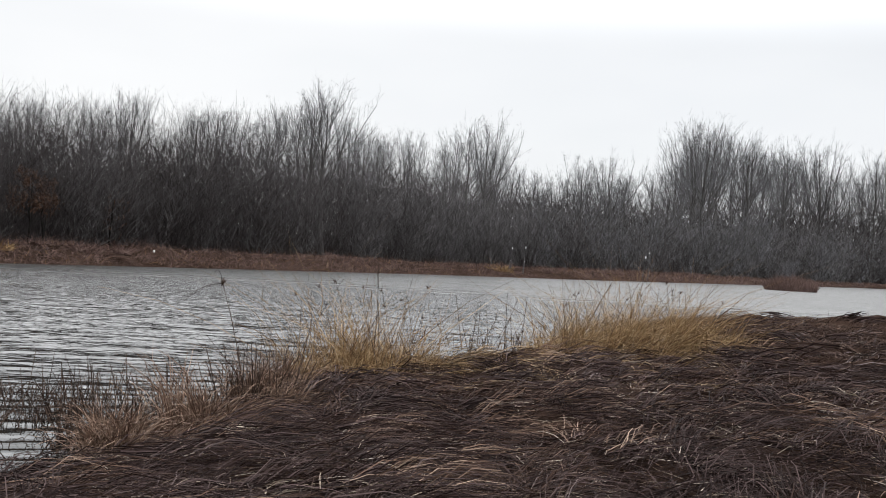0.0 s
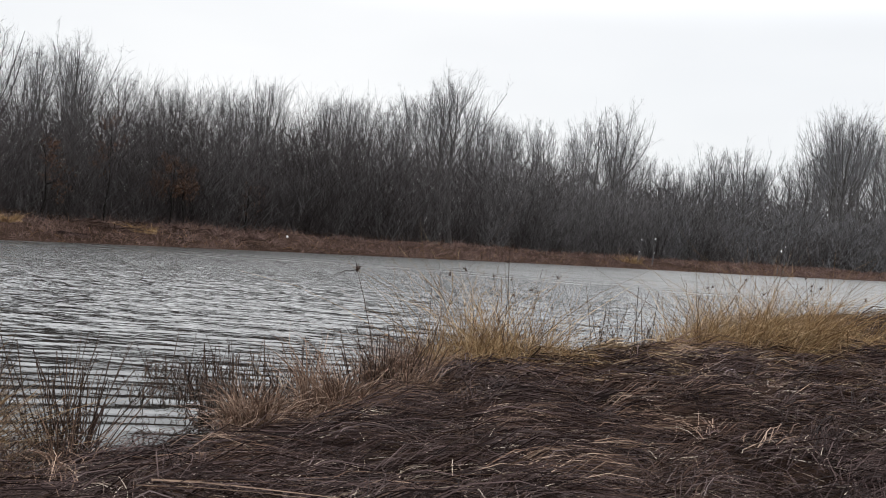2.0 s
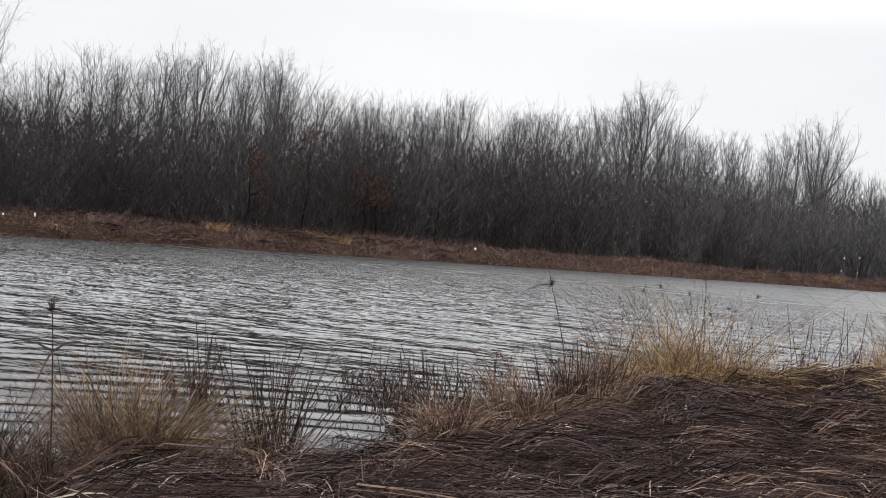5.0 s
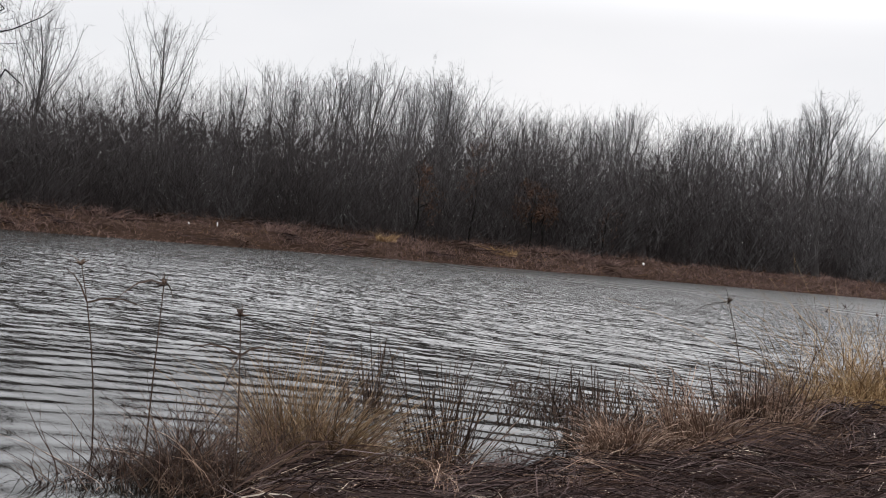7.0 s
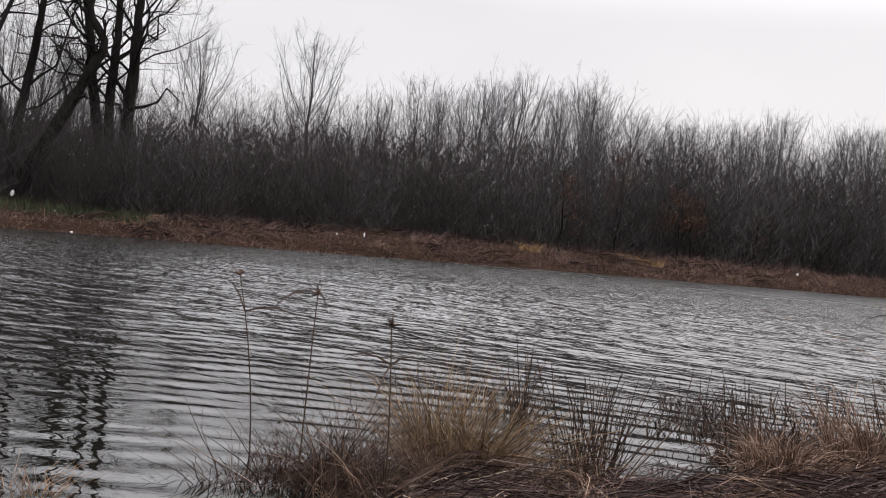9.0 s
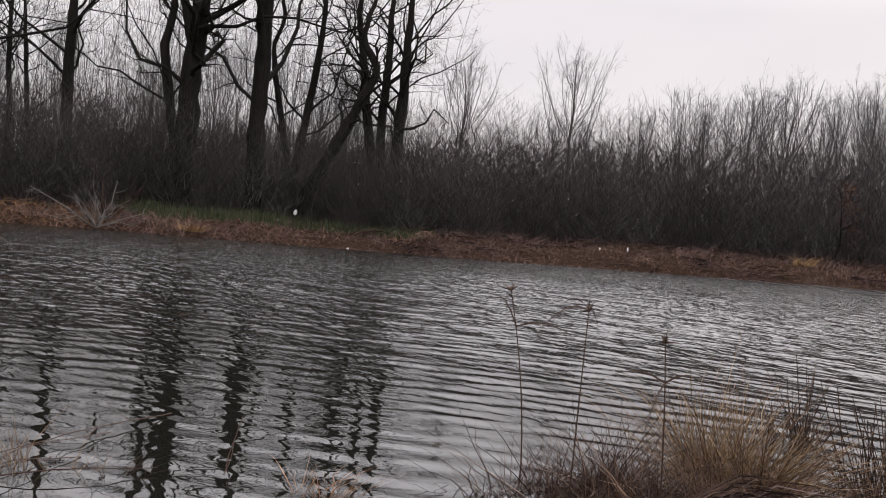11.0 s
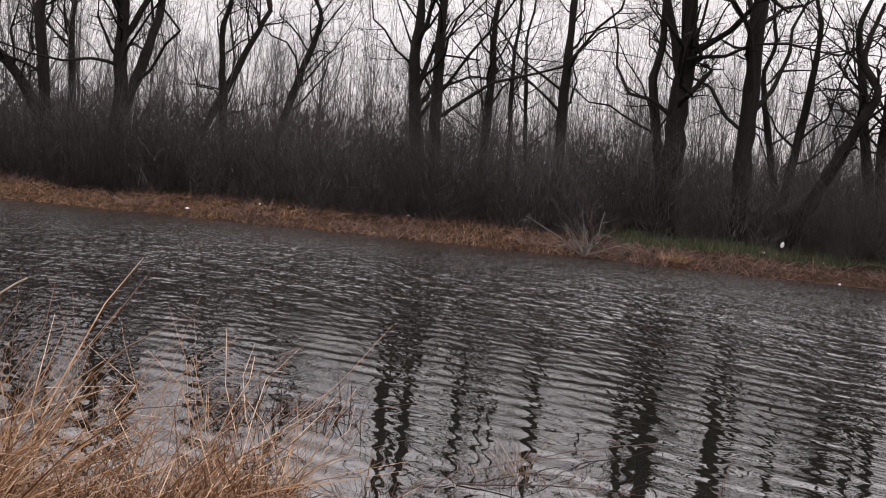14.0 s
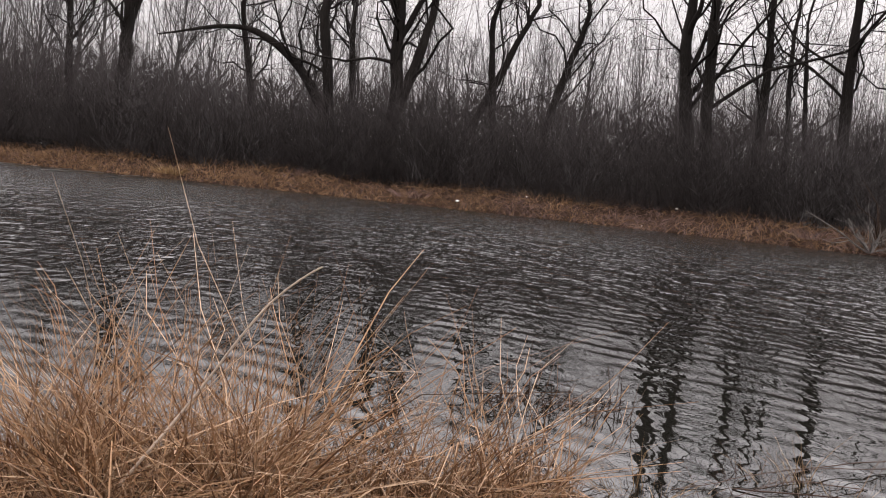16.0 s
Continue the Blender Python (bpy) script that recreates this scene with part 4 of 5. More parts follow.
TAN = "tuft of upright tan dry grass at the water's edge"
for k, (x, y, r, h, n) in enumerate(((-1.15, 11.9, 0.45, 1.5, 900), (-0.75, 12.2, 0.45, 1.6, 1000), (-0.35, 12.5, 0.45, 1.1, 600), (0.2, 13.0, 0.55, 0.5, 260), (0.75, 13.7, 0.55, 0.5, 240), (1.25, 14.5, 0.5, 0.6, 300))):
    tuft(TAN, M_TAN, (x, y), r, h, n, 0.0072, 1 + k, stalks=7, splay=0.22, droop=1.0, curl=0.42, kink=0.06, airy=0.25, stem=M_REED, fold=0.45)
for k, (x, y, r, h) in enumerate(((1.75, 15.2, 0.55, 1.2), (2.3, 15.8, 0.65, 1.5), (2.9, 16.4, 0.7, 1.5), (3.55, 17.1, 0.75, 1.35), (4.3, 17.8, 0.8, 1.2))):
    tuft(TAN, M_TAN, (x, y), r, h, 1250, 0.0092, 10 + k, lean=(0.1, 0), stalks=5, splay=0.24, droop=1.0, curl=0.42, kink=0.06, airy=0.2, stem=M_REED, fold=0.45)
for k, (x, y, h) in enumerate(((5.4, 19.0, 0.6), (6.2, 20.5, 0.6), (7.0, 22.0, 0.55), (8.0, 23.0, 0.6), (8.8, 22.4, 0.5), (9.6, 24.0, 0.6), (10.6, 25.5, 0.6), (11.6, 26.5, 0.6))):
    tuft("shaggy russet grass on the crest of the near shore", M_RUST, (x, y), 0.6, h, 420, 0.014, 110 + k, lean=(0.25, 0), stalks=2, splay=0.4, droop=0.9, kink=0.03)
TUSSOCK = "dense brown and olive grass tussock standing in shallow water"
for k, (x, y, r, h, n) in enumerate(((-4.12, 5.95, 0.26, 1.0, 2300), (-3.8, 6.1, 0.18, 0.7, 700))):
    tuft(TUSSOCK, M_TUSSOCK, (x, y), r, h, n, 0.0062, 20 + k, droop=1.0, splay=0.6, stalks=3, curl=0.25, kink=0.035, fold=0.2, even=True)
for k, (x, y, h, n) in enumerate(((-4.42, 4.4, 0.3, 420), (-4.62, 4.62, 0.42, 620), (-4.5, 4.9, 0.5, 800), (-4.3, 5.1, 0.5, 800), (-4.45, 5.35, 0.42, 500), (-4.0, 5.3, 0.44, 700), (-3.7, 5.5, 0.4, 600), (-3.4, 5.75, 0.42, 600),
                                  (-3.1, 5.95, 0.36, 500), (-3.55, 6.15, 0.36, 320), (-3.9, 4.9, 0.36, 420), (-3.45, 5.3, 0.34, 420))):
    tuft("low purple-brown dead grass at the water's edge", M_PURPLE, (x, y), 0.3, h * 1.5, int(n * 1.2), 0.0066, 30 + k, droop=1.35, splay=0.4, stalks=2, curl=0.5, kink=0.05, airy=0.2)
for k, (x, y, h) in enumerate(((-3.95, 5.15, 0.6), (-3.65, 5.35, 0.55), (-3.3, 5.5, 0.5), (-4.25, 4.75, 0.5), (-3.0, 5.8, 0.5))):
    tuft("pale brown arching sedge at the water's edge", M_COMBED, (x, y), 0.22, h * 1.3, 170, 0.0075, 140 + k, lean=(0.4, -0.1), droop=1.2, splay=0.35, stalks=1, curl=0.2, kink=0.02, airy=0.4, fold=0.05)
for k, (x, y, h) in enumerate(((-2.5, 8.3, 0.8), (-2.15, 8.9, 0.85), (-2.2, 7.3, 0.7), (-2.05, 7.1, 0.7), (-1.75, 7.8, 0.75), (-2.35, 7.9, 0.7), (-1.6, 9.6, 0.8), (-1.85, 8.4, 0.8), (-1.3, 8.6, 0.75), (-1.35, 10.3, 0.8))):
    tuft("tussock of pale brown sedge combed over the shore's edge", M_COMBED, (x, y), 0.26, h * 1.28, 700, 0.0085, 90 + k, sink=0.0, lean=(0.42, -0.34), droop=0.6, fall=0.42, splay=0.35, stalks=0, curl=0.14, kink=0.02, airy=0.5, fold=0.06)
tuft("spray of stiff reddish-brown grass leaning over the water", M_PURPLE, (-1.8, 11.1), 0.28, 0.95, 330, 0.007, 150, lean=(-0.35, 0), droop=0.3, splay=0.35, stalks=6, curl=0.15, airy=0.4)
tuft("small golden-brown tuft standing in the shallow water", M_TUSSOCK, (-2.75, 10.6), 0.3, 0.4, 260, 0.008, 151, droop=0.8, splay=0.5, stalks=2)
tuft("small golden-brown tuft standing in the shallow water", M_TUSSOCK, (-5.1, 8.35), 0.28, 0.42, 420, 0.0065, 152, droop=0.8, splay=0.4, stalks=4)
GOLD = "tall clump of golden dry grass on the near shore"
for k, (x, y, r, h, n) in enumerate(((-4.95, -1.75, 0.28, 0.98, 1000), (-5.0, -1.3, 0.28, 0.98, 1100), (-5.1, -0.95, 0.26, 0.9, 900), (-4.7, -1.5, 0.28, 0.9, 800), (-4.75, -1.05, 0.26, 0.85, 800), (-5.2, -1.6, 0.24, 0.85, 700), (-4.75, -1.95, 0.22, 0.85, 500),
                                     (-5.15, -0.55, 0.2, 0.85, 330), (-5.3, -0.3, 0.2, 0.85, 300), (-5.4, -0.02, 0.2, 0.8, 330), (-5.5, 0.25, 0.2, 0.72, 330), (-5.6, 0.5, 0.18, 0.58, 260), (-5.05, -0.15, 0.2, 0.6, 200))):
    tuft(GOLD, M_GOLD, (x, y), r, h * 1.25, n, 0.009, 50 + k, droop=0.95, splay=0.14, stalks=1, curl=0.38, kink=0.09, fold=0.6, even=True)
for k, (x, y, h) in enumerate(((-5.0, -1.9, 1.1), (-5.15, -1.55, 1.0), (-5.2, -2.2, 0.9), (-5.55, 0.1, 0.65))):
    tuft("thin feathery pale pinkish grass above the golden clump", M_FEATHER, (x, y), 0.2, h, 260, 0.004, 170 + k, droop=0.9, splay=0.25, stalks=1, curl=0.4, kink=0.07, fold=0.5, even=True)
P = smooth_line(np.array([(-4.5, -1.5, 0.2), (-4.59, -1.23, 0.58), (-4.64, -1.01, 0.94), (-4.66, -0.86, 1.14), (-4.69, -0.63, 1.27)]), 0.08)
blade = part("dry_reed", [tubes(P[None], np.linspace(0.008, 0.004, len(P))[None], 5)], [M_STRAW])
tagged(blade, "one long pale dry blade arching out of the golden clump", "reed")


def reed(q, tall, lean, seed, label="tall thin dark reed stem with a broken seed head"):
    rng = np.random.default_rng(seed)
    thing = new("reed")
    thing.location = (q[0], q[1], -0.25)
    s = np.linspace(0, 1, 7)
    P = np.stack([lean[0] * s * s, lean[1] * s * s, (tall + 0.25) * s], -1)[None]
    part("stem", [tubes(P, np.linspace(0.0065, 0.003, 7)[None], 5)], [M_REED], thing)
    n = 14
    tip = P[0, -1]
    part("seed_head", [spikes(np.repeat(tip[None], n, 0), tip + rng.normal(size=(n, 3)) * [0.028, 0.028, 0.03] + [0, 0, 0.02], np.full(n, 0.009), rng)], [M_REED], thing)
    k = rng.integers(3, 5)
    start = P[0, -rng.integers(1, 3, k)]
    way = unit(rng.normal(size=(k, 3)) * [1, 1, 0.3] + [0, 0, 0.35])
    for j in range(k):
        part("leaf", [ribbons(start[j:j + 1], way[j:j + 1], rng.uniform(0.32, 0.6, 1), np.array([[0, 0, -0.55]]), np.full(1, 0.012), 4, rng)], [M_REED], thing)
    return tagged(thing, label, "reed")


reed((-5.09, 5.02), 1.22, (-0.13, -0.13), 1)
reed((-4.30, 4.62), 1.20, (0.0, 0.02), 2)
reed((-3.64, 4.63), 1.10, (-0.05, -0.04), 3)
reed((-1.62, 9.0), 1.33, (-0.28, 0.0), 4)


def reed_clump(q, radius, tall, n, seed, broken=0.5, label="clump of dark broken dead reeds standing in the water"):
    rng = np.random.default_rng(seed)
    a, r = rng.uniform(0, 6.28, n), np.sqrt(rng.uniform(0, 1, n)) * radius
    base = np.stack([np.cos(a) * r, np.sin(a) * r, np.full(n, -0.2)], -1)
    way = unit(np.stack([rng.normal(size=n) * 0.36, rng.normal(size=n) * 0.36, np.ones(n)], -1))
    L = (tall + 0.2) * rng.uniform(0.4, 1.1, n)
    P = base[:, None] + way[:, None] * L[:, None, None] * np.linspace(0, 1, 5)[None, :, None]
    fold = rng.uniform(size=n) < broken
    away = unit(rng.normal(size=(n, 3)) * [1, 1, 0.2])
    P[fold, 3] = P[fold, 2] + away[fold] * L[fold, None] * 0.22 + [0, 0, 0.02]
    P[fold, 4] = P[fold, 3] + (away[fold] * 0.6 - [0, 0, 0.8]) * L[fold, None] * 0.25
    R = np.linspace(0.006, 0.003, 5)[None] * rng.uniform(0.7, 1.3, n)[:, None]
    m = n // 2
    pick = rng.integers(0, n, m)
    hang = ribbons(P[pick, 2], unit(rng.normal(size=(m, 3)) * [1, 1, 0.3] + [0, 0, 0.25]), rng.uniform(0.12, 0.32, m), rng.normal(size=(m, 3)) * 0.25 - [0, 0, 0.6], rng.uniform(0.004, 0.009, m), 4, rng, 0, 0.05, 0.3)
    ob = part("reed_clump", [tubes(P, R, 3), hang], [M_REED])
    ob.location = (q[0], q[1], 0)
    return tagged(ob, label, "reeds")


for k, (x, y, r, h, n, b) in enumerate(((-3.42, 6.8, 0.2, 0.78, 110, 0.15), (-4.8, 8.15, 0.2, 0.7, 60, 0.3), (-2.7, 8.4, 0.35, 0.58, 150, 0.55), (-3.2, 9.4, 0.45, 0.45, 120, 0.8),
                                       (-2.4, 9.4, 0.35, 0.6, 130, 0.5), (-3.8, 9.2, 0.35, 0.4, 50, 0.9), (-1.65, 9.1, 0.3, 0.8, 160, 0.1), (-0.2, 13.2, 0.5, 0.8, 40, 0.3),
                                       (0.9, 14.6, 0.5, 0.9, 40, 0.3), (-8.0, 1.05, 0.4, 0.3, 70, 0.8), (-7.85, 0.55, 0.3, 0.42, 60, 0.8),
                                       (-4.2, 10.5, 0.4, 0.45, 60, 0.8), (-3.6, 10.0, 0.35, 0.5, 60, 0.7), (-3.0, 7.9, 0.4, 0.3, 34, 0.95), (-2.9, 7.2, 0.35, 0.3, 34, 0.95), (-3.5, 11.2, 0.4, 0.4, 40, 0.8),
                                       (-1.8, 14.0, 0.3, 0.9, 16, 0.3), (-1.0, 13.4, 0.3, 0.9, 16, 0.3), (0.5, 14.6, 0.4, 1.1, 26, 0.4), (1.2, 15.6, 0.4, 1.2, 30, 0.4), (-6.4, 0.35, 0.3, 0.35, 34, 0.8), (-6.0, 0.2, 0.25, 0.5, 26, 0.6))):
    reed_clump((x, y), r, h, n, 70 + k, b)


def drift_twig(points, thick, seed, shoots=5):
    """A thin dead twig that lies in the shallow water, with a few side shoots."""
    rng = np.random.default_rng(seed)
    thing = new("drift_twig")
    P = smooth_line(np.array(points, float), 0.07)
    thing.location = P[0]
    P = P - P[0] + np.cumsum(rng.normal(size=P.shape) * [0.004, 0.004, 0.002], 0)
    R = np.linspace(1, 0.45, len(P)) * thick
    part("stem", [tubes(P[None], R[None], 5)], [M_PURPLE], thing)
    B, BR = grow(rng, P[None], R[None], shoots, 0.1, 0.95, 0.12, 35, 0.08, 4, 0.05, 0.7)
    for k in range(shoots):
        part("side_shoot", [tubes(B[k:k + 1], BR[k:k + 1], 4)], [M_PURPLE], thing)
    return tagged(thing, "thin dead reddish twig lying in the shallow water", "twig")


for k, (points, thick) in enumerate((([(-7.3, 3.55, 0.02), (-6.8, 2.6, 0.05), (-6.35, 1.8, 0.04), (-5.9, 1.0, 0.0)], 0.0045), ([(-6.9, 2.9, 0.01), (-6.45, 2.15, 0.09), (-6.0, 1.6, 0.02)], 0.0035),
                                     ([(-6.4, 2.5, 0.0), (-6.1, 1.9, 0.1), (-5.75, 1.35, 0.02)], 0.0035), ([(-5.85, 3.15, -0.05), (-5.95, 3.25, 0.15), (-6.1, 3.4, 0.3)], 0.005),
                                     ([(-5.6, 3.0, 0.0), (-5.75, 3.15, 0.14), (-5.85, 3.2, 0.24)], 0.004), ([(-6.1, 0.15, -0.05), (-6.25, 0.35, 0.18), (-6.3, 0.6, 0.16), (-6.3, 0.75, 0.0)], 0.006),
                                     ([(-6.15, 1.55, 0.0), (-5.95, 2.2, 0.06), (-5.9, 2.8, 0.02)], 0.005))):
    drift_twig(points, thick, 400 + k, 6 if k < 3 else 2)
for k, (x, y, h, n) in enumerate(((-6.15, 2.1, 0.3, 340), (-6.0, 1.75, 0.24, 240), (-5.05, 3.25, 0.32, 300), (-5.9, 1.4, 0.24, 260), (-5.85, 1.05, 0.3, 260), (-6.35, 1.7, 0.22, 200), (-6.6, 2.4, 0.2, 160), (-5.95, 2.45, 0.22, 160))):
    tuft("small rust-coloured grass tuft rooted in the shallow water", (M_TUSSOCK, M_RUST, M_GOLD, M_PURPLE)[k % 4], (x, y), 0.16, h * 1.5, n, 0.006, 180 + k, droop=1.0, splay=0.6, stalks=1, curl=0.35, kink=0.05)


# ------------------------------------------------------------------ single things on the far bank
def beyond(az, behind):
    """A place on the ground that many metres behind the far waterline, az degrees left of the first view."""
    d = float(bank_distance(az)) + behind
    q = np.array([-math.sin(radians(az)) * d, math.cos(radians(az)) * d])
    return q, float(height(q[None])[0]), d


def fallen_branch(az, behind, size, seed, mat, label, n=7, flat=0.35):
    """A dead crown lying on the bank, its boughs forking every way."""
    rng = np.random.default_rng(seed)
    q, g, d = beyond(az, behind)
    thing = new("fallen_branch")
    thing.location = (q[0], q[1], max(g, 0.0))
    a = rng.uniform(0, 6.28, n)
    way = unit(np.stack([np.cos(a), np.sin(a), rng.uniform(0.1, 1.0, n) * flat * 2.5], -1))
    s = np.linspace(0, 1, 5)[None, :, None]
    L = (size * rng.uniform(0.5, 1.0, n))[:, None, None]
    P = np.array([0, 0, 0.05]) + way[:, None] * L * s + np.cumsum(rng.normal(size=(n, 5, 3)) * 0.11, 1) * L * s
    P[:, :, 2] = np.abs(P[:, :, 2])
    R = np.linspace(1, 0.35, 5)[None] * rng.uniform(0.008, 0.016, n)[:, None] * size
    for k in range(n):
        part("bough", [tubes(P[k:k + 1], R[k:k + 1], 5)], [mat], thing)
    B, BR = grow(rng, P, R, 6, 0.2, 1.0, 0.5, 50, 0.05, 4, 0.1, 0.6)
    C, CR = grow(rng, B, BR, 3, 0.2, 1.0, 0.5, 50, 0.0, 3, 0.1, 0.6)
    tagged(part("twigwork", [tubes(B, BR, 4), tubes(C, CR, 3)], [mat], thing), kind="stuff")
    return tagged(thing, label, "dead branch")


fallen_branch(67.8, 0.0, 2.3, 1, M_PALE, "bleached dead tree crown fallen into the water at the bank", 14, 0.6)
fallen_branch(67.3, 0.8, 2.0, 4, M_REED, "dark tangle of dead branches beside the fallen crown", 12, 0.7)
fallen_branch(50.6, 4.0, 1.6, 2, M_BARK, "dark tangle of uprooted branches on the bank", 10, 0.4)
fallen_branch(49.6, 4.5, 1.2, 5, M_TWIG, "grey tangle of uprooted branches on the bank", 8, 0.5)


def log(az0, az1, behind, lift, thick, seed, label):
    rng = np.random.default_rng(seed)
    (a, ga, _), (b, gb, _) = beyond(az0, behind), beyond(az1, behind + 0.6)
    thing = new("fallen_log")
    thing.location = (a[0], a[1], ga)
    end = np.array([b[0] - a[0], b[1] - a[1], gb - ga])
    s = np.linspace(0, 1, 9)[:, None]
    P = end * s + np.array([0, 0, thick * 0.4 + lift]) * np.array([[1 - abs(2 * v - 1) ** 3] for v in np.linspace(0, 1, 9)]) + rng.normal(size=(9, 3)) * 0.04
    R = np.linspace(1, 0.7, 9) * thick * 0.5 * rng.uniform(0.9, 1.1, 9)
    V, F, _ = tubes(P[None], R[None], 10)
    part("trunk", [(V, F, 0)], [M_BARK], thing)
    for k in (0, -1):
        ring = V[:10] if k == 0 else V[-10:]
        part("cut_end", [(np.concatenate([ring, ring.mean(0)[None]]), np.array([[j, (j + 1) % 10, 10] for j in range(10)]), 0)], [M_BARK], thing)
    return tagged(thing, label, "log")


log(66.4, 62.6, 6.0, 0.35, 0.45, 1, "dark fallen trunk lying in the thicket")
log(114.5, 109.8, 6.0, 0.1, 0.4, 2, "dark fallen trunk lying behind the bank grass")
log(53.8, 51.8, 5.0, 0.2, 0.4, 3, "dark fallen trunk lying on the bank")


def scrap(az, behind, lift, w, h, seed):
    """Crumpled plastic film, washed up or caught in twigs."""
    rng = np.random.default_rng(seed)
    q, g, d = beyond(az, behind)
    w, h = w * 0.7, h * 0.7
    bm = bmesh.new()
    bmesh.ops.create_icosphere(bm, subdivisions=2, radius=0.5)
    for v in bm.verts:
        k = 1 + 0.35 * noise.noise(v.co * 3.1 + Vector((seed * 3.7, 0, 0)))
        v.co = Vector((v.co.x * w * k, v.co.y * w * 0.6 * k, (v.co.z * k + 0.45) * h))
    me = bpy.data.meshes.new("plastic_scrap")
    bm.to_mesh(me)
    bm.free()
    me.materials.append(M_WHITE)
    ob = new("plastic_scrap", me)
    ob.matrix_basis = pose(q[0], q[1], max(g, 0) + lift, rng.normal() * 12, rng.normal() * 12, rng.uniform(0, 360))
    return ob


def snag(az, behind, tall, lean, seed, label):
    """A thin dead stick that carries a scrap of film."""
    rng = np.random.default_rng(seed)
    q, g, d = beyond(az, behind)
    thing = new("dead_stick")
    thing.location = (q[0], q[1], max(g, 0) - 0.1)
    s = np.linspace(0, 1, 5)[:, None]
    P = np.array([lean[0], lean[1], tall + 0.1]) * s + rng.normal(size=(5, 3)) * 0.03 * s
    part("stick", [tubes(P[None], np.linspace(0.035, 0.015, 5)[None] * (d / 60), 5)], [M_TWIG], thing)
    return tagged(thing, label, "stick"), P[-1] + np.array([q[0], q[1], max(g, 0) - 0.1])


for k, (az, behind, lift, w, h) in enumerate(((57.5, 5.0, 0.35, 0.2, 0.34), (58.4, 4.0, 0.1, 0.25, 0.08), (55.4, 3.6, 0.1, 0.14, 0.1), (54.5, 0.0, 0.0, 0.2, 0.08), (77.2, 5.5, 0.15, 0.16, 0.2),
                                              (79.4, 0.2, 0.05, 0.1, 0.06), (39.1, 1.5, 0.35, 0.12, 0.3), (15.6, 2.4, 0.25, 0.28, 0.22), (89.5, 0.6, 0.1, 0.3, 0.1), (77.6, 4.6, 0.1, 0.2, 0.1), (85.7, 3.5, 0.1, 0.12, 0.12),
                                              (111.5, 5.5, 0.2, 0.18, 0.1), (40.6, 2.0, 0.25, 0.12, 0.16))):
    tagged(scrap(az, behind, lift, w, h, k + 1), "crumpled white plastic scrap washed up on the far bank", "litter", "litter on the far bank")
for k, (az, behind, tall, top) in enumerate(((-3.8, 3.0, 2.2, 0.4), (-4.5, 3.0, 2.3, 0.45), (-3.7, 2.2, 1.1, 0.35), (-4.5, 2.2, 1.1, 0.35), (-11.0, 2.0, 2.4, 0.7), (-11.3, 2.0, 3.0, 0.45))):
    top *= 0.7
    thing, tip = snag(az, behind, tall, (0.35 if k == 4 else 0.1, 0.1), 40 + k, "thin dead stick standing at the far waterline with a white scrap")
    ob = scrap(az, behind, 0, top * 0.45, top, 60 + k)
    ob.location = tip
    ob.location.z -= top * 0.1
    tagged(ob, "white plastic scrap caught on a dead stick", "litter", "litter on the far bank")


def bank_tuft(az, behind, radius, tall, n, mat, seed, label):
    q, g, d = beyond(az, behind)
    return tuft(label, mat, (float(q[0]), float(q[1])), radius, tall, n, 0.014 + 0.0005 * d, seed, droop=0.5, splay=0.7, stalks=0)


for k, (az, behind, r, h) in enumerate(((23.2, 3.0, 0.6, 0.75), (19.0, 3.2, 0.8, 0.8), (17.5, 3.5, 0.6, 0.6), (-3.3, 3.0, 0.9, 0.8), (-6.0, 3.4, 0.8, 0.7), (92.0, 1.2, 0.7, 0.5), (105.0, 1.0, 0.7, 0.5),
                                          (98.0, 4.0, 0.5, 0.5), (36.0, 4.5, 0.8, 0.7), (30.0, 4.0, 0.6, 0.6), (45.0, 4.6, 0.7, 0.7), (70.5, 1.2, 0.8, 0.5), (63.0, 0.8, 0.6, 0.45))):
    bank_tuft(az, behind, r, h, 240, M_BANK if k % 3 else M_TAN, 120 + k, "tussock of rusty dead grass on the far bank")


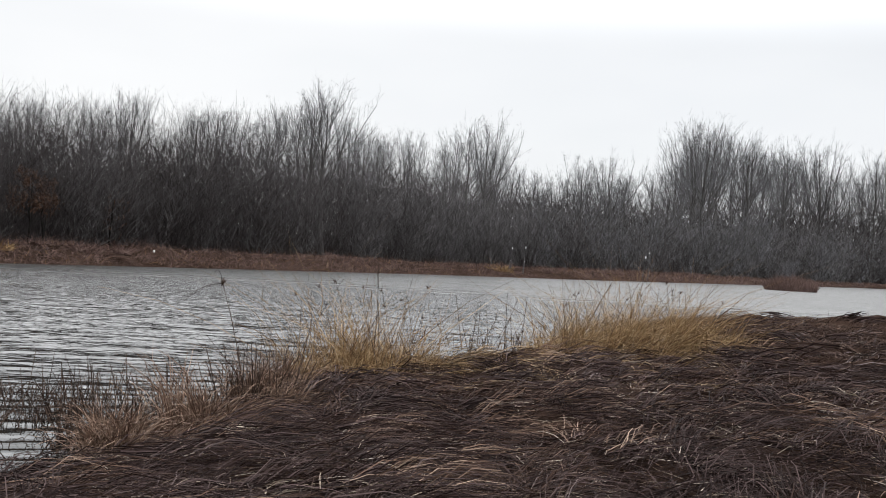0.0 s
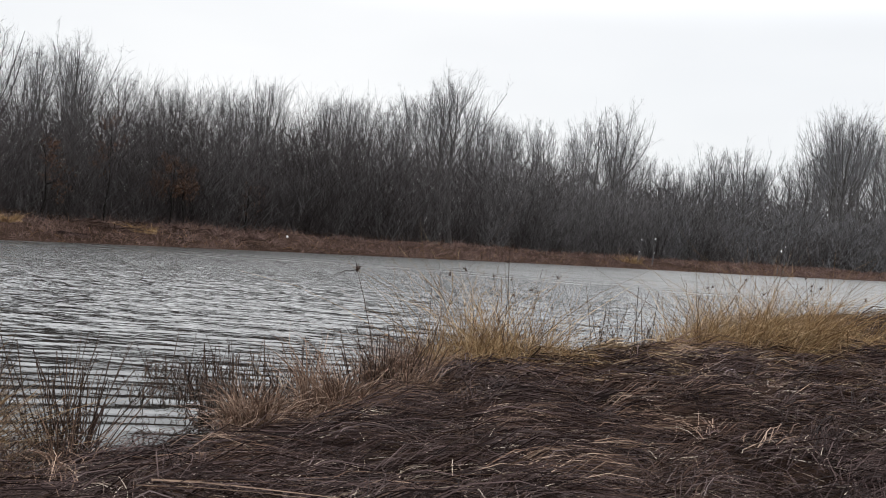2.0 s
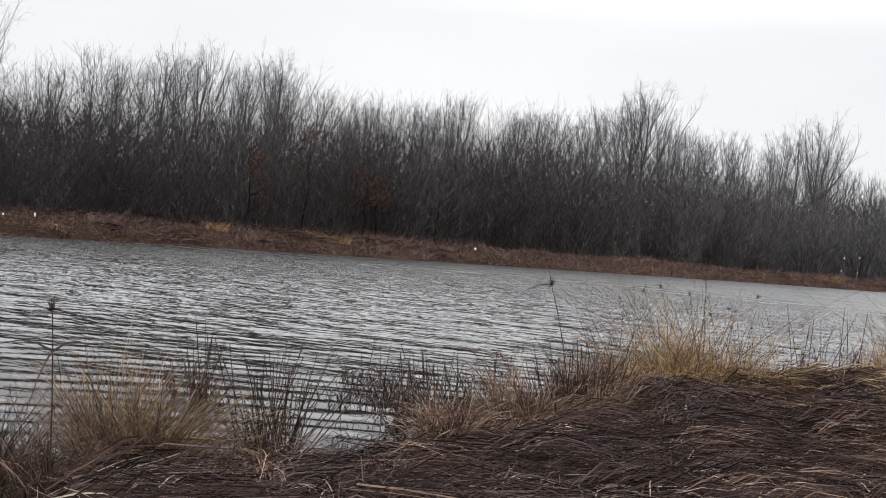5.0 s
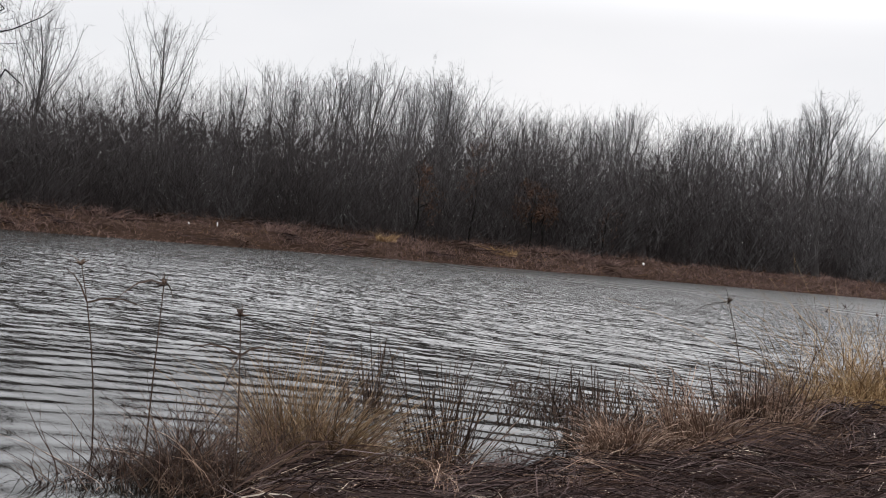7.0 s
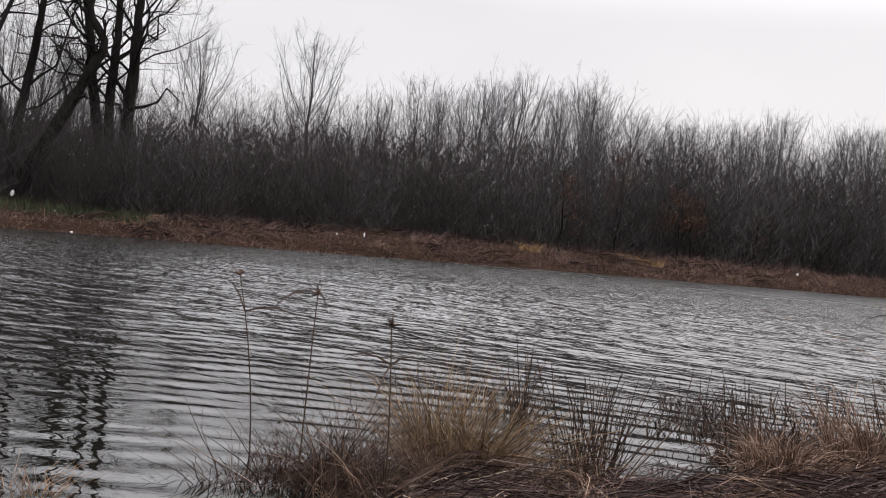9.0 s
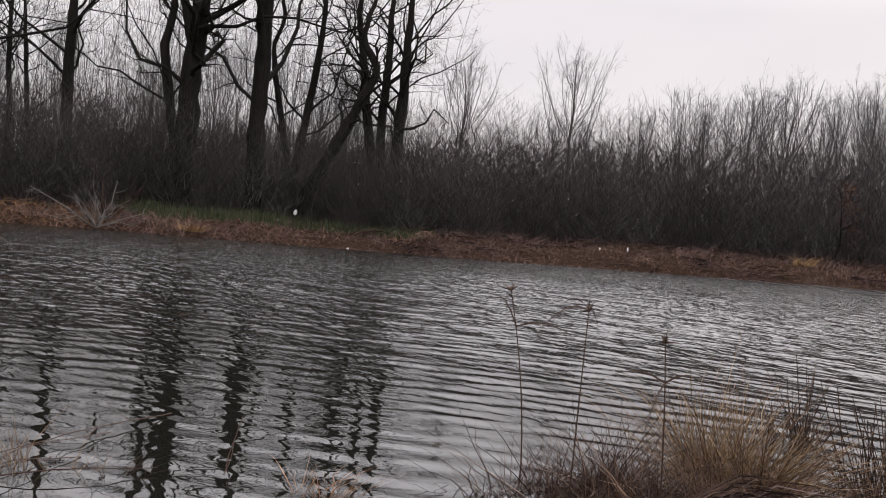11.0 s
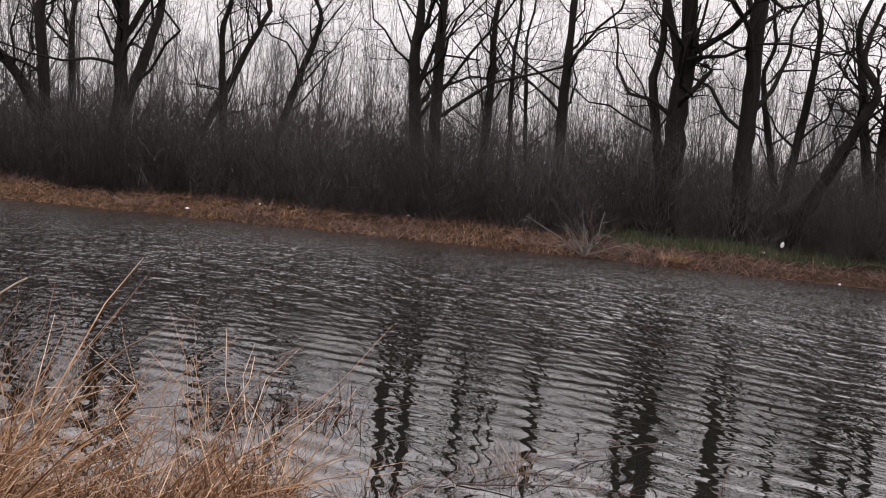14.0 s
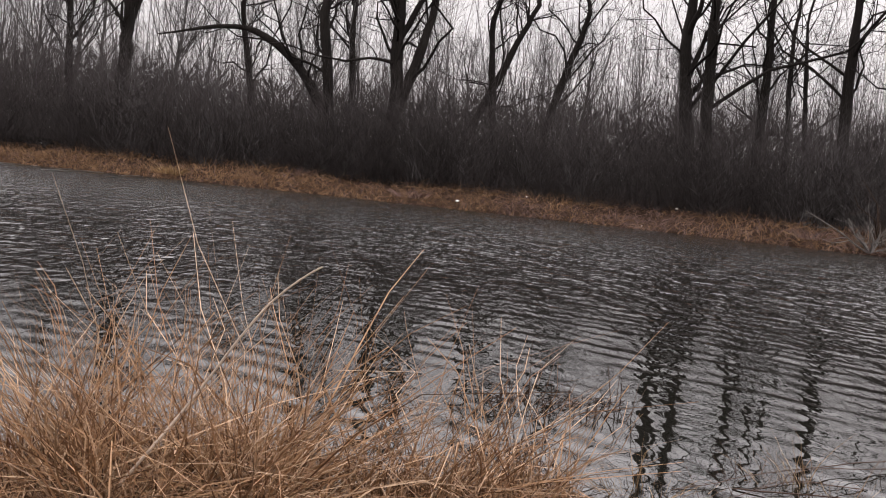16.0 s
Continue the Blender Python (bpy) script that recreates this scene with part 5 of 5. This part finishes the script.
def islet():
    rng = np.random.default_rng(140)
    thing = new("reed_islet")
    thing.location = (39.5, 116.5, 0.0)
    n = 2600
    a, r = rng.uniform(0, 6.28, n), np.sqrt(rng.uniform(0, 1, n))
    off = np.stack([np.cos(a) * r * 2.9, np.sin(a) * r * 1.6], -1)
    base = np.concatenate([off, np.full((n, 1), -0.1)], 1)
    way = unit(np.stack([off[:, 0] * 0.12 + rng.normal(size=n) * 0.15, rng.normal(size=n) * 0.2, np.ones(n)], -1))
    L = (1.75 - 0.9 * r ** 3) * rng.uniform(0.7, 1.1, n)
    part("foliage", [ribbons(base, way, L, rng.normal(size=(n, 3)) * 0.12, np.full(n, 0.06), 2, rng)], [M_BANK], thing)
    m = 16
    th = np.linspace(0, 2 * np.pi, m, endpoint=False)
    ring = np.stack([np.cos(th) * 2.7, np.sin(th) * 1.5, np.zeros(m)], -1)
    V = np.concatenate([ring * [1, 1, 0] + [0, 0, -0.2], ring * [0.75, 0.75, 0] + [0, 0, 0.18], [[0, 0, 0.25]]])
    F4 = np.array([[j, (j + 1) % m, m + (j + 1) % m, m + j] for j in range(m)])
    F3 = np.array([[m + j, m + (j + 1) % m, 2 * m] for j in range(m)])
    part("root_mound", [(V, F4, 0), (np.zeros((0, 3)), np.zeros((0, 4), int), 0)], [M_SOIL], thing)
    tagged(thing, "round islet of rust-brown dead reeds in the lake", "reeds")


islet()


def leafy_tree(az, behind, tall, seed, leaves):
    """A young oak that keeps its withered leaves."""
    rng = np.random.default_rng(seed)
    q, g, d = beyond(az, behind)
    thing = new("oak_tree")
    thing.location = (q[0], q[1], g)
    P = np.stack([np.cumsum(rng.normal(size=7) * 0.08), np.cumsum(rng.normal(size=7) * 0.08), np.linspace(-0.2, tall, 7)], -1)[None]
    R = np.linspace(0.07, 0.015, 7)[None]
    part("trunk", [tubes(P, R, 6)], [M_BARK], thing)
    A, AR = grow(rng, P, R, 12, 0.3, 1.0, 0.4, 55, 0.1, 4, 0.08, 0.5)
    B, BR = grow(rng, A, AR, 5, 0.2, 1.0, 0.5, 45, 0.05, 3, 0.08, 0.6)
    part("branchwork", [tubes(A, AR, 4), tubes(B, BR, 3)], [M_BARK], thing)
    par = rng.integers(0, len(B), leaves)
    start = B[par, rng.integers(1, 3, leaves)] + rng.normal(size=(leaves, 3)) * 0.12
    way = unit(rng.normal(size=(leaves, 3)) - [0, 0, 0.5])
    part("leaf_crown", [ribbons(start, way, rng.uniform(0.09, 0.16, leaves), rng.normal(size=(leaves, 3)) * 0.2, np.full(leaves, 0.075), 2, rng)], [M_LEAF], thing)
    return tagged(thing, "young oak with withered russet leaves at the edge of the thicket", "tree")


leafy_tree(22.0, 7.0, 3.8, 1, 1300)
leafy_tree(21.2, 7.2, 3.2, 2, 800)
leafy_tree(28.3, 7.0, 3.8, 3, 500)
leafy_tree(25.2, 7.4, 5.2, 4, 400)
leafy_tree(17.8, 7.8, 2.8, 5, 120)
